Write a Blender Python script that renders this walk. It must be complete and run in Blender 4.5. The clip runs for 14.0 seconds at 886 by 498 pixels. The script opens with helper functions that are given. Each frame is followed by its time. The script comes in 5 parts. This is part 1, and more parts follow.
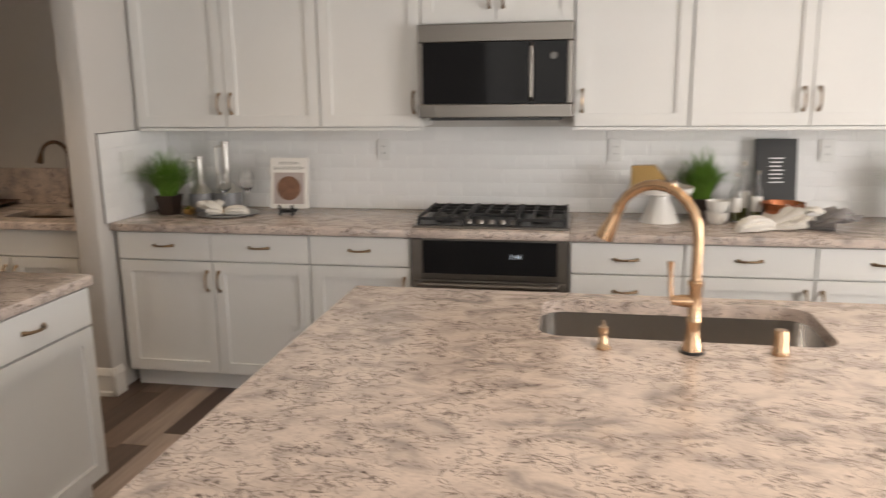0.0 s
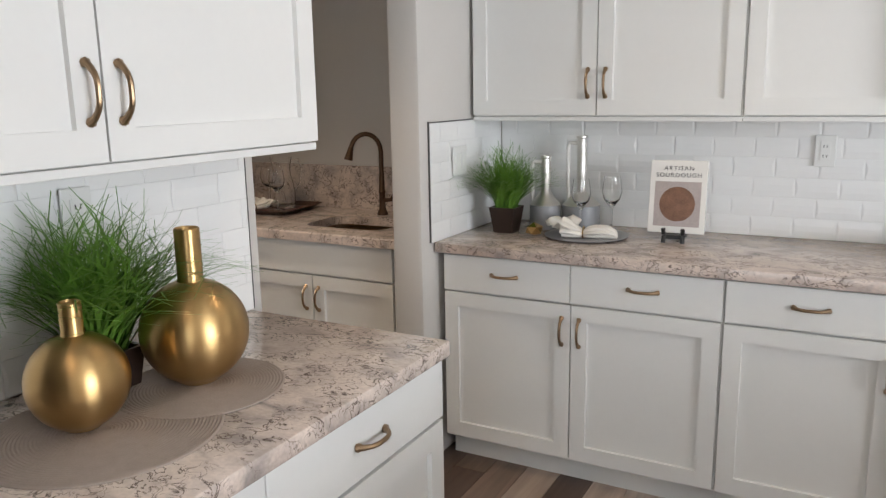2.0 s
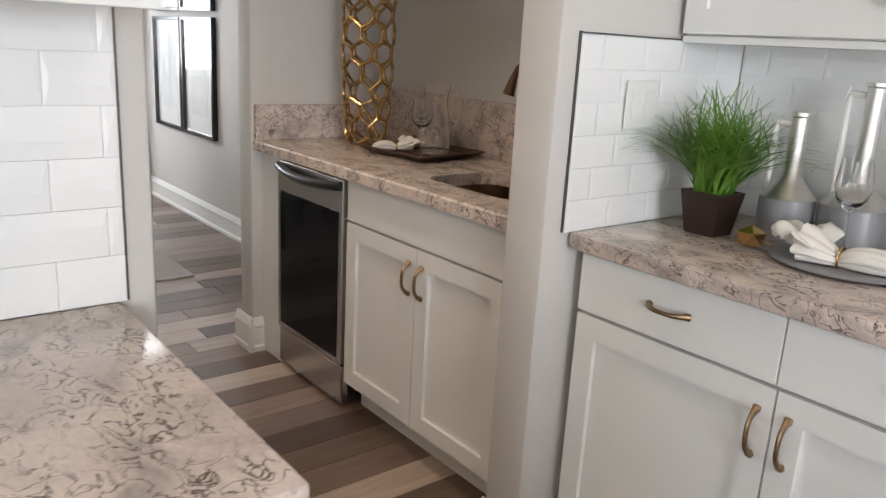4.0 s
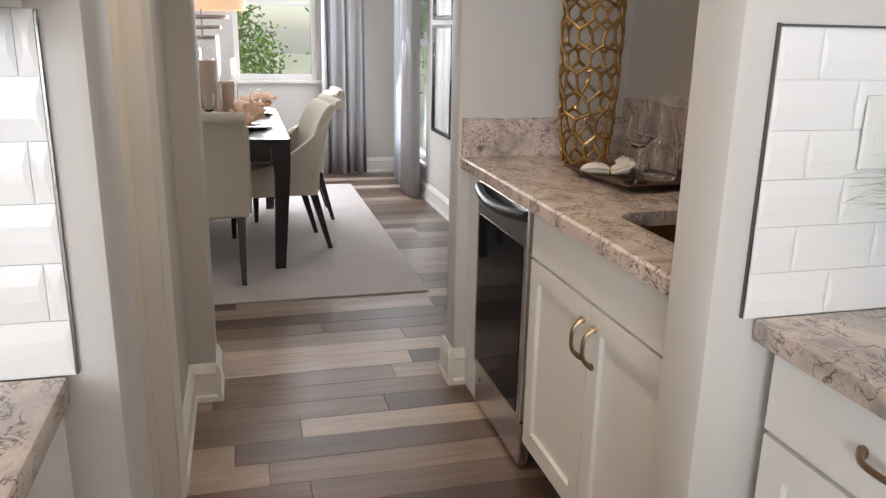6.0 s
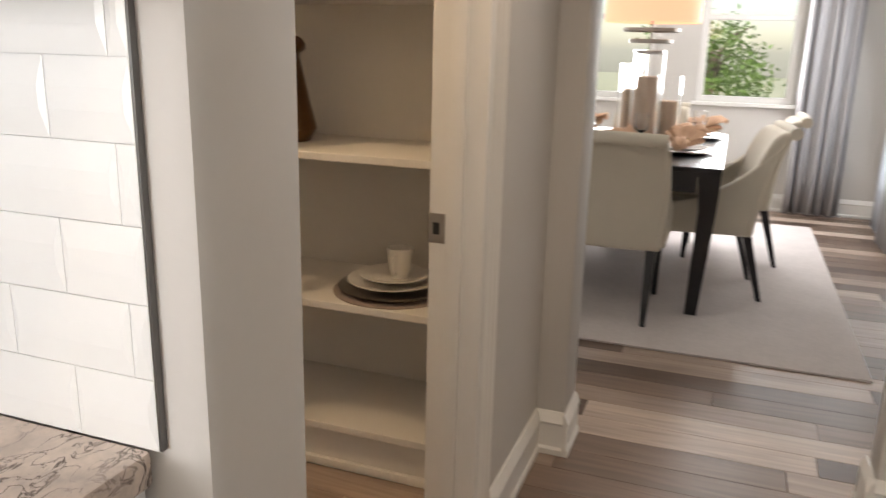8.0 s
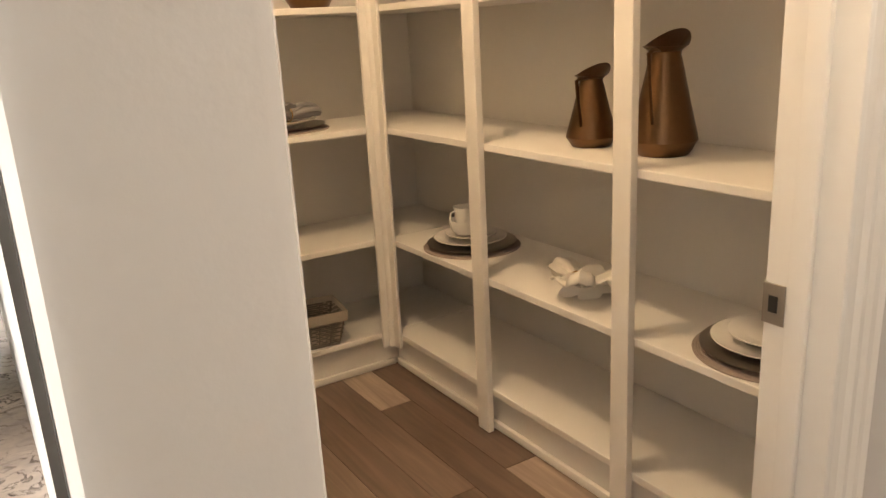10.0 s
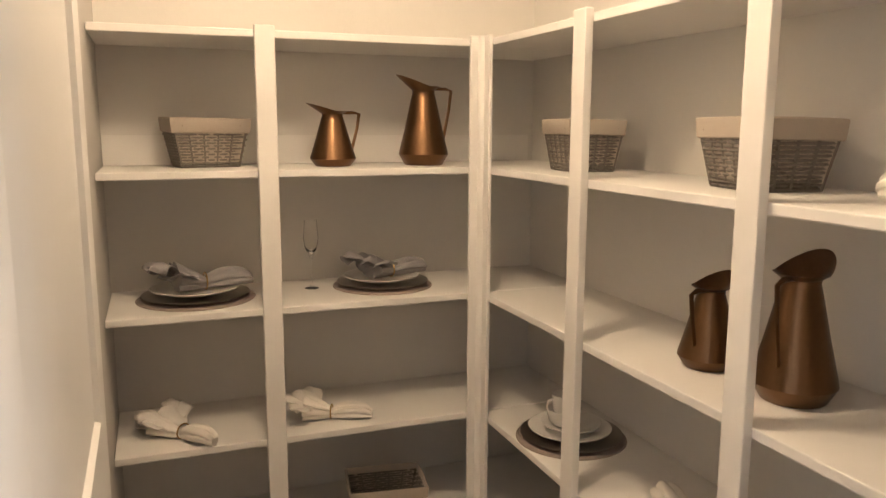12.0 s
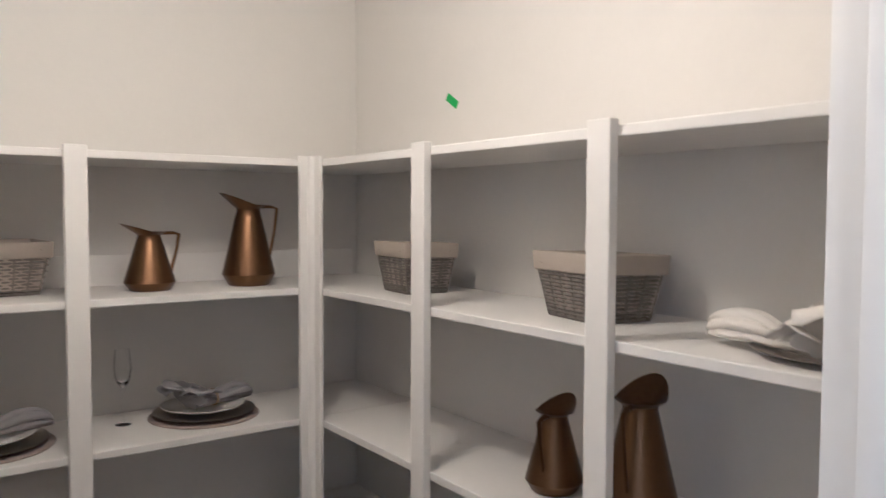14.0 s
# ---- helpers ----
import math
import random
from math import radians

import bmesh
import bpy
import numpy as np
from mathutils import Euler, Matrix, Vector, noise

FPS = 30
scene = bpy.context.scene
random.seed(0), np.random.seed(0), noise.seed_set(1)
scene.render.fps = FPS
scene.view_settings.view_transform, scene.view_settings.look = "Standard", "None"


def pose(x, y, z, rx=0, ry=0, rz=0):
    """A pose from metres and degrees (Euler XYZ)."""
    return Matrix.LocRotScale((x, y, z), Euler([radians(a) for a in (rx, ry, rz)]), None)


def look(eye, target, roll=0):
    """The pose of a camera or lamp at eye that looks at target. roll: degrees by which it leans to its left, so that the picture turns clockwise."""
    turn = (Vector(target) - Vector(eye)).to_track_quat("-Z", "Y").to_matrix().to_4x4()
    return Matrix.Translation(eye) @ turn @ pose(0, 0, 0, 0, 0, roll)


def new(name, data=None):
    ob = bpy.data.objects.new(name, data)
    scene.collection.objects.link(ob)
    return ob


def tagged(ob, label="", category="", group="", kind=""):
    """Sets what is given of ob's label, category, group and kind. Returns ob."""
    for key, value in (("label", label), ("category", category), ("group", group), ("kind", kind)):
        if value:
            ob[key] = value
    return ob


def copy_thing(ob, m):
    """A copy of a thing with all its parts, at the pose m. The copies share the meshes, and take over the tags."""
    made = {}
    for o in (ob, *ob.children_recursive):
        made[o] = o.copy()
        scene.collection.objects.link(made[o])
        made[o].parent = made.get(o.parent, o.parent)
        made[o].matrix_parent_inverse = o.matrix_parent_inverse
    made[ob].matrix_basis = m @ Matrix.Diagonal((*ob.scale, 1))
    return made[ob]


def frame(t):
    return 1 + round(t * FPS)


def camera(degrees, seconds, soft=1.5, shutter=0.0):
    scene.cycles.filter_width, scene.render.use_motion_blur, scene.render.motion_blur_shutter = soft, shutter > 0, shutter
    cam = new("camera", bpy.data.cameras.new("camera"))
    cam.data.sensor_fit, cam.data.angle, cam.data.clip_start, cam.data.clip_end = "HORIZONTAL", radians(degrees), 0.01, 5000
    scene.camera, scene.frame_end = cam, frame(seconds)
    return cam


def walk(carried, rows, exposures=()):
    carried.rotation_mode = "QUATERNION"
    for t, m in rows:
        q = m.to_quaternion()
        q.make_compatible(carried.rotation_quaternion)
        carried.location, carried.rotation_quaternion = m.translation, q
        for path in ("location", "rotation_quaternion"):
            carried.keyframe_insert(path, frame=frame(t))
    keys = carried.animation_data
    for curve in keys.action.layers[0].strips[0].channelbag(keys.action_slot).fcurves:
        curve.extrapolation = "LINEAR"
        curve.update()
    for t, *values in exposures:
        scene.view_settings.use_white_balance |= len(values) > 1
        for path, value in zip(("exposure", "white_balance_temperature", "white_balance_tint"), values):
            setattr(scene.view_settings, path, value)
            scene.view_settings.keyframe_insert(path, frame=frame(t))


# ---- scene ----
cam = camera(59.9, 14.0, 1.3, 0.25)
PATH = [
    (0, (0.151, -0.461, 1.583), (-0.208, 1.463, 1.171), -0.7),
    (0.5, (-0.062, -0.184, 1.574), (-0.874, 1.592, 1.14), -1.5),
    (0.9, (-0.316, 0.012, 1.551), (-1.291, 1.709, 1.137), -1.2),
    (1, (-0.366, 0.046, 1.54), (-1.352, 1.737, 1.133), -1.6),
    (1.5, (-0.623, 0.261, 1.525), (-1.542, 1.996, 1.142), -1.7),
    (2, (-0.834, 0.521, 1.489), (-1.772, 2.241, 1.087), -1.0),
    (2.2, (-0.896, 0.624, 1.465), (-1.88, 2.319, 1.068), -0.8),
    (4.3, (-1.107, 1.885, 1.332), (-2.665, 3.024, 0.806), 2.8),
    (4.5, (-1.145, 1.981, 1.343), (-2.744, 3.063, 0.824), 2.4),
    (5, (-1.185, 2.176, 1.332), (-2.987, 2.889, 0.836), 3.6),
    (5.5, (-1.226, 2.302, 1.327), (-3.105, 2.757, 0.816), 2.0),
    (6, (-1.255, 2.287, 1.353), (-3.118, 2.776, 0.812), 1.1),
    (6.5, (-1.283, 2.388, 1.341), (-3.186, 2.701, 0.81), 1.2),
    (7, (-1.368, 2.513, 1.324), (-3.292, 2.519, 0.777), 2.9),
    (7.5, (-1.532, 2.548, 1.316), (-3.444, 2.306, 0.783), 2.5),
    (8, (-1.72, 2.555, 1.311), (-3.535, 1.888, 0.799), 1.4),
    (8.5, (-1.973, 2.685, 1.271), (-3.504, 1.513, 0.738), 2.5),
    (8.7, (-2.064, 2.686, 1.262), (-3.464, 1.378, 0.687), 1.8),
    (10.8, (-2.343, 2.583, 1.421), (-3.226, 0.855, 1.019), -2.4),
    (11, (-2.401, 2.529, 1.4), (-3.235, 0.762, 1.058), -1.9),
    (11.6, (-2.564, 2.492, 1.516), (-3.286, 0.665, 1.18), -0.7),
    (12, (-2.562, 2.481, 1.597), (-3.257, 0.635, 1.281), 0.2),
    (12.5, (-2.536, 2.452, 1.743), (-3.257, 0.602, 1.499), 1.2),
    (13, (-2.562, 2.401, 1.824), (-3.387, 0.584, 1.689), 1.6),
    (13.4, (-2.559, 2.386, 1.838), (-3.46, 0.603, 1.739), 0.4),
    (13.5, (-2.559, 2.385, 1.837), (-3.467, 0.606, 1.729), 0.5),
    (14, (-2.472, 2.38, 1.714), (-3.641, 0.76, 1.617), 0.2),
]
# ---- light ----
EXPOSURES = [(0, -0.5, 7200, 15), (0.8, -0.12, 6400, 11), (1.5, -0.1, 6350, 11), (2.2, -0.04, 6300, 11), (5, 0.25, 6300, 12), (7.5, 0.33, 6600, 13), (8.0, 0.42, 6800, 13), (8.6, 0.62, 7300, 14), (10.8, 1.32, 7000, 12), (11.6, 1.12, 6700, 12), (12.4, 0.85, 5450, 12), (13, 0.58, 4850, 11), (14, 0.6, 4650, 11)]
walk(cam, [(t, look(eye, target, roll)) for t, eye, target, roll in PATH], EXPOSURES)
world = bpy.data.worlds.new("sky")
world.use_nodes = True
scene.world = world
wn = world.node_tree
sky = wn.nodes.new("ShaderNodeTexSky")
sky.sky_type, sky.sun_disc = "NISHITA", False
sky.sun_elevation, sky.sun_rotation = radians(50), radians(117)
wn.nodes["Background"].inputs["Strength"].default_value = 0.15
wn.links.new(sky.outputs[0], wn.nodes["Background"].inputs["Color"])


def lamp(name, kind, at, aim, power, color, size=0.2, size_y=0.2, cone=112):
    data = bpy.data.lights.new(name, kind)
    data.energy, data.color = power, color
    if kind == "AREA":
        data.shape, data.size, data.size_y = "RECTANGLE", size, size_y
    if kind == "SPOT":
        data.spot_size, data.spot_blend, data.shadow_soft_size = radians(cone), 0.85, size
    ob = new(name, data)
    ob.matrix_world = look(at, aim)
    return ob


sun = bpy.data.lights.new("sun", "SUN")
sun.energy, sun.angle, sun.color = 5.0, radians(0.6), (1.0, 0.95, 0.88)
new("sun", sun).matrix_world = look((12, -6, 16), (0, 0, 0))
DAY = (0.93, 0.97, 1.0)
lamp("window_light_south", "AREA", (0.6, -3.45, 1.35), (0.6, 0, 1.25), 74, DAY, 3.6, 2.1)
lamp("window_light_east", "AREA", (4.15, 0.3, 1.5), (0, 0.3, 1.3), 222, DAY, 2.2, 1.6)
lamp("window_light_west_a", "AREA", (-8.72, 2.62, 1.6), (0, 2.6, 1.0), 40, DAY, 0.7, 1.3)
lamp("window_light_west_b", "AREA", (-8.72, 1.45, 1.6), (0, 1.4, 1.0), 40, DAY, 0.7, 1.3)
lamp("window_light_north", "AREA", (-7.9, 3.62, 1.3), (-7.6, 0, 0.6), 28, DAY, 0.8, 1.9)
WARM = (1.0, 0.80, 0.58)
# first: hall can behind the bar's warm light; the four kitchen cans are added fill
CANS = [(-3.15, 2.5, 8), (-1.2, 2.5, 4), (0.9, 2.5, 4), (-1.2, 0.3, 3), (0.9, 0.9, 12)]
CEIL = 2.74
for cx, cy, watts in CANS:
    lamp("can_bulb", "SPOT", (cx, cy, CEIL - 0.03), (cx, cy, 0), watts * 5.8, WARM, 0.07, cone=90 if cx < -2.4 else 112)

dome = bpy.data.lights.new("pantry_bulb", "POINT")
dome.energy, dome.color, dome.shadow_soft_size = 20, (1.0, 0.74, 0.47), 0.11
new("pantry_bulb", dome).location = (-2.90, 1.02, CEIL - 0.22)

# ---- materials ----


def material(name, base, rough=0.5, metal=0.0, vary=0.06, scale=6.0, bump=0.0, bump_scale=60.0, coat=0.0, each=0.0, stretch=(1, 1, 1)):
    """A principled surface with two scales of tone and a fine relief."""
    m = bpy.data.materials.new(name)
    m.use_nodes = True
    n, l = m.node_tree.nodes, m.node_tree.links
    p = n["Principled BSDF"]
    p.inputs["Roughness"].default_value, p.inputs["Metallic"].default_value = rough, metal
    p.inputs["Coat Weight"].default_value = coat
    tc = n.new("ShaderNodeTexCoord")
    mp = n.new("ShaderNodeMapping")
    mp.inputs["Scale"].default_value = stretch
    l.new(tc.outputs["Object"], mp.inputs[0])
    big, fine = n.new("ShaderNodeTexNoise"), n.new("ShaderNodeTexNoise")
    big.inputs["Scale"].default_value, fine.inputs["Scale"].default_value = scale, scale * 9
    big.inputs["Detail"].default_value = 3
    l.new(mp.outputs[0], big.inputs["Vector"])
    l.new(mp.outputs[0], fine.inputs["Vector"])
    add = n.new("ShaderNodeMath")
    add.operation = "ADD"
    l.new(big.outputs[0], add.inputs[0])
    l.new(fine.outputs[0], add.inputs[1])
    last = add
    if each:
        info = n.new("ShaderNodeObjectInfo")
        mul = n.new("ShaderNodeMath")
        mul.operation = "MULTIPLY_ADD"
        mul.inputs[1].default_value, mul.inputs[2].default_value = each / max(vary, 1e-3), -0.5 * each / max(vary, 1e-3)
        l.new(info.outputs["Random"], mul.inputs[0])
        plus = n.new("ShaderNodeMath")
        plus.operation = "ADD"
        l.new(add.outputs[0], plus.inputs[0])
        l.new(mul.outputs[0], plus.inputs[1])
        last = plus
    rng = n.new("ShaderNodeMapRange")
    rng.clamp = False
    rng.inputs[1].default_value, rng.inputs[2].default_value = 0.0, 2.0
    rng.inputs[3].default_value, rng.inputs[4].default_value = 1 - vary, 1 + vary
    l.new(last.outputs[0], rng.inputs[0])
    mix = n.new("ShaderNodeVectorMath")
    mix.operation = "SCALE"
    mix.inputs[0].default_value = base
    l.new(rng.outputs[0], mix.inputs["Scale"])
    l.new(mix.outputs[0], p.inputs["Base Color"])
    if bump:
        bn, bp = n.new("ShaderNodeTexNoise"), n.new("ShaderNodeBump")
        bn.inputs["Scale"].default_value, bp.inputs["Strength"].default_value = bump_scale, bump
        bp.inputs["Distance"].default_value = 0.002
        l.new(mp.outputs[0], bn.inputs["Vector"])
        l.new(bn.outputs[0], bp.inputs["Height"])
        l.new(bp.outputs[0], p.inputs["Normal"])
    return m


def ramp(n, stops):
    r = n.new("ShaderNodeValToRGB")
    while len(r.color_ramp.elements) < len(stops):
        r.color_ramp.elements.new(0.5)
    for e, (at, c) in zip(r.color_ramp.elements, stops):
        e.position, e.color = at, (*c, 1)
    return r


def quartz():
    """Cream engineered stone with grey cloudy drifts and short dark brown veins."""
    m = bpy.data.materials.new("quartz")
    m.use_nodes = True
    n, l = m.node_tree.nodes, m.node_tree.links
    p = n["Principled BSDF"]
    p.inputs["Roughness"].default_value = 0.16
    tc = n.new("ShaderNodeTexCoord")
    mp = n.new("ShaderNodeMapping")
    mp.inputs["Rotation"].default_value = (0, 0, 0.5)
    mp.inputs["Scale"].default_value = (1.0, 1.4, 1.3)
    geo = n.new("ShaderNodeNewGeometry")
    l.new(geo.outputs["Position"], mp.inputs[0])
    cloud, vein, gate, grain = [n.new("ShaderNodeTexNoise") for _ in range(4)]
    for node, s, d, w in ((cloud, 7, 4, 1.2), (vein, 25, 7, 1.1), (gate, 9, 3, 0.6), (grain, 90, 3, 0.4)):
        node.inputs["Scale"].default_value, node.inputs["Detail"].default_value, node.inputs["Distortion"].default_value = s, d, w
        l.new(mp.outputs[0], node.inputs["Vector"])
    base = ramp(n, [(0.3, (0.34, 0.295, 0.272)), (0.44, (0.54, 0.452, 0.402)), (0.6, (0.67, 0.565, 0.498))])
    l.new(cloud.outputs[0], base.inputs[0])
    lines = ramp(n, [(0.462, (0, 0, 0)), (0.486, (1, 1, 1)), (0.494, (1, 1, 1)), (0.522, (0, 0, 0))])
    l.new(vein.outputs[0], lines.inputs[0])
    where = ramp(n, [(0.38, (0, 0, 0)), (0.52, (1, 1, 1))])
    l.new(gate.outputs[0], where.inputs[0])
    both = n.new("ShaderNodeMath")
    both.operation = "MULTIPLY"
    l.new(lines.outputs[0], both.inputs[0])
    l.new(where.outputs[0], both.inputs[1])
    mix = n.new("ShaderNodeMix")
    mix.data_type = "RGBA"
    mix.inputs["B"].default_value = (0.12, 0.088, 0.075, 1)
    l.new(both.outputs[0], mix.inputs["Factor"])
    l.new(base.outputs[0], mix.inputs["A"])
    gr = n.new("ShaderNodeMapRange")
    gr.inputs[3].default_value, gr.inputs[4].default_value = 0.78, 1.22
    l.new(grain.outputs[0], gr.inputs[0])
    fin = n.new("ShaderNodeVectorMath")
    fin.operation = "SCALE"
    l.new(mix.outputs["Result"], fin.inputs[0])
    l.new(gr.outputs[0], fin.inputs["Scale"])
    l.new(fin.outputs[0], p.inputs["Base Color"])
    return m


def plank_wood():
    """Grey-brown oak boards, each in its own tone, with grain along y."""
    m = bpy.data.materials.new("oak_plank")
    m.use_nodes = True
    n, l = m.node_tree.nodes, m.node_tree.links
    p = n["Principled BSDF"]
    p.inputs["Roughness"].default_value = 0.38
    geo, info = n.new("ShaderNodeNewGeometry"), n.new("ShaderNodeObjectInfo")
    rnd = n.new("ShaderNodeMath")
    rnd.operation = "ADD"
    l.new(info.outputs["Random"], rnd.inputs[0])
    l.new(geo.outputs["Random Per Island"], rnd.inputs[1])
    frac = n.new("ShaderNodeMath")
    frac.operation = "FRACT"
    l.new(rnd.outputs[0], frac.inputs[0])
    tone = ramp(n, [(0.0, (0.075, 0.046, 0.034)), (0.35, (0.14, 0.092, 0.067)), (0.65, (0.23, 0.163, 0.127)), (0.85, (0.37, 0.285, 0.23)), (1.0, (0.50, 0.405, 0.34))])
    l.new(frac.outputs[0], tone.inputs[0])
    mp = n.new("ShaderNodeMapping")
    mp.inputs["Scale"].default_value = (22, 1.6, 10)
    l.new(geo.outputs["Position"], mp.inputs[0])
    off = n.new("ShaderNodeVectorMath")
    off.operation = "ADD"
    l.new(mp.outputs[0], off.inputs[0])
    sc = n.new("ShaderNodeMath")
    sc.operation = "MULTIPLY"
    sc.inputs[1].default_value = 40
    l.new(frac.outputs[0], sc.inputs[0])
    l.new(sc.outputs[0], off.inputs[1])
    grain = n.new("ShaderNodeTexNoise")
    grain.inputs["Scale"].default_value, grain.inputs["Detail"].default_value, grain.inputs["Distortion"].default_value = 1.4, 6, 0.8
    l.new(off.outputs[0], grain.inputs["Vector"])
    rg = n.new("ShaderNodeMapRange")
    rg.inputs[1].default_value, rg.inputs[2].default_value, rg.inputs[3].default_value, rg.inputs[4].default_value = 0.25, 0.75, 0.72, 1.25
    l.new(grain.outputs[0], rg.inputs[0])
    fin = n.new("ShaderNodeVectorMath")
    fin.operation = "SCALE"
    l.new(tone.outputs[0], fin.inputs[0])
    l.new(rg.outputs[0], fin.inputs["Scale"])
    l.new(fin.outputs[0], p.inputs["Base Color"])
    bp = n.new("ShaderNodeBump")
    bp.inputs["Strength"].default_value, bp.inputs["Distance"].default_value = 0.25, 0.002
    l.new(grain.outputs[0], bp.inputs["Height"])
    l.new(bp.outputs[0], p.inputs["Normal"])
    return m


def clear(name, color=(1, 1, 1), rough=0.0):
    m = bpy.data.materials.new(name)
    m.use_nodes = True
    p = m.node_tree.nodes["Principled BSDF"]
    p.inputs["Base Color"].default_value = (*color, 1)
    p.inputs["Transmission Weight"].default_value, p.inputs["Roughness"].default_value, p.inputs["IOR"].default_value = 1, rough, 1.45
    return m


def glowing(name, color, strength):
    m = bpy.data.materials.new(name)
    m.use_nodes = True
    p = m.node_tree.nodes["Principled BSDF"]
    p.inputs["Base Color"].default_value = (*color, 1)
    p.inputs["Emission Color"].default_value, p.inputs["Emission Strength"].default_value = (*color, 1), strength
    return m


WALL = material("wall_paint", (0.60, 0.575, 0.545), 0.7, vary=0.03, bump=0.12, bump_scale=120)
PANTRY_WALL = material("pantry_paint", (0.74, 0.715, 0.67), 0.7, vary=0.03, bump=0.12, bump_scale=120)
CEILING = material("ceiling_paint", (0.82, 0.81, 0.78), 0.8, vary=0.02, bump=0.2, bump_scale=80)
CAB = material("cabinet_paint", (0.76, 0.755, 0.735), 0.38, vary=0.025, bump=0.03, bump_scale=40)
TRIM = material("trim_paint", (0.80, 0.785, 0.755), 0.42, vary=0.025, bump=0.03, bump_scale=50)
SHELF = material("shelf_paint", (0.80, 0.775, 0.735), 0.5, vary=0.03, bump=0.05, bump_scale=60)
TILE = material("glazed_tile", (0.84, 0.84, 0.83), 0.33, vary=0.02, each=0.03, bump=0.08, bump_scale=18)
GROUT = material("grout", (0.80, 0.80, 0.79), 0.85, vary=0.06, bump=0.3, bump_scale=200)
QUARTZ = quartz()
PLANK = plank_wood()
SUBFLOOR = material("subfloor", (0.05, 0.04, 0.035), 0.9)
STEEL = material("brushed_steel", (0.23, 0.212, 0.195), 0.34, 1.0, vary=0.06, scale=4, bump=0.05, bump_scale=30, stretch=(0.3, 0.3, 14))
DARK_STEEL = material("dark_steel", (0.16, 0.155, 0.15), 0.35, 1.0, vary=0.06)
BLACK_GLASS = material("black_glass", (0.012, 0.012, 0.013), 0.06, vary=0.02)
BLACK = material("black_enamel", (0.018, 0.018, 0.018), 0.35, vary=0.1, bump=0.1)
IRON = material("cast_iron", (0.02, 0.02, 0.021), 0.6, vary=0.15, bump=0.3, bump_scale=180)
BLACK_GLASS.node_tree.nodes["Principled BSDF"].inputs["Specular IOR Level"].default_value = 0.1
SINK_STEEL = material("sink_steel", (0.55, 0.52, 0.49), 0.27, 1.0, vary=0.06, scale=4, stretch=(1, 1, 8))
PALE_METAL = material("pale_metal", (0.74, 0.72, 0.69), 0.42, 1.0, vary=0.05)
ANTIQUE = material("antique_brass", (0.30, 0.205, 0.125), 0.32, 1.0, vary=0.25, scale=30)
GOLD = material("brushed_gold", (0.55, 0.365, 0.155), 0.24, 1.0, vary=0.06, scale=5, bump=0.04, bump_scale=40, stretch=(1, 1, 10))
SPUN = material("spun_gold", (0.52, 0.345, 0.15), 0.36, 1.0, vary=0.06, scale=5, bump=0.04, bump_scale=40, stretch=(1, 1, 10))
spin = SPUN.node_tree.nodes.new("ShaderNodeTangent")
spin.direction_type, spin.axis = "RADIAL", "Z"
SPUN.node_tree.nodes["Principled BSDF"].inputs["Anisotropic"].default_value = 0.7
SPUN.node_tree.nodes["Principled BSDF"].inputs["Anisotropic Rotation"].default_value = 0.25
SPUN.node_tree.links.new(spin.outputs[0], SPUN.node_tree.nodes["Principled BSDF"].inputs["Tangent"])
BRONZE = material("dark_bronze", (0.11, 0.066, 0.042), 0.35, 1.0, vary=0.2, scale=20)
ROSE = material("champagne_bronze", (0.55, 0.365, 0.23), 0.26, 1.0, vary=0.05)
COPPER = material("aged_copper", (0.17, 0.095, 0.048), 0.33, 1.0, vary=0.22, scale=9, bump=0.08, bump_scale=30)
GLASS = clear("clear_glass")
PANE = clear("window_glass")
GREEN = material("grass_blade", (0.115, 0.24, 0.03), 0.5, vary=0.35, scale=25)
POT = material("brown_ceramic", (0.024, 0.012, 0.008), 0.4, vary=0.2, scale=14, bump=0.1)
PORCELAIN = material("porcelain", (0.80, 0.78, 0.74), 0.18, vary=0.02)
SILVER = material("silvered_charger", (0.33, 0.29, 0.25), 0.3, 1.0, vary=0.15, scale=20)
LINEN = material("white_linen", (0.74, 0.70, 0.64), 0.9, vary=0.08, scale=18, bump=0.5, bump_scale=500)
GREY_LINEN = material("grey_linen", (0.31, 0.295, 0.295), 0.9, vary=0.1, scale=18, bump=0.5, bump_scale=500)
PEACH = material("peach_linen", (0.70, 0.45, 0.30), 0.9, vary=0.08, scale=18, bump=0.5, bump_scale=500)
WICKER = material("grey_wicker", (0.16, 0.14, 0.12), 0.75, vary=0.35, scale=30, bump=0.5, bump_scale=150)
LINER = material("basket_liner", (0.40, 0.345, 0.285), 0.9, vary=0.07, scale=14, bump=0.4, bump_scale=400)
CURTAIN = material("grey_curtain", (0.40, 0.39, 0.40), 0.85, vary=0.06, scale=8, bump=0.4, bump_scale=300)
SHEER = material("pale_curtain", (0.62, 0.64, 0.68), 0.85, vary=0.05, scale=8, bump=0.4, bump_scale=300)
CREAM = material("cream_upholstery", (0.62, 0.56, 0.46), 0.85, vary=0.05, scale=12, bump=0.4, bump_scale=350)
EBONY = material("black_wood", (0.016, 0.015, 0.017), 0.22, vary=0.2, scale=10)
RUG = material("pale_rug", (0.54, 0.49, 0.47), 0.95, vary=0.2, scale=5, bump=0.8, bump_scale=250)
MAT_WEAVE = material("woven_placemat", (0.33, 0.27, 0.235), 0.8, vary=0.2, scale=40, bump=0.6, bump_scale=200)
WOOD_TRAY = material("walnut_tray", (0.075, 0.035, 0.02), 0.35, vary=0.25, scale=12, stretch=(1, 6, 1))
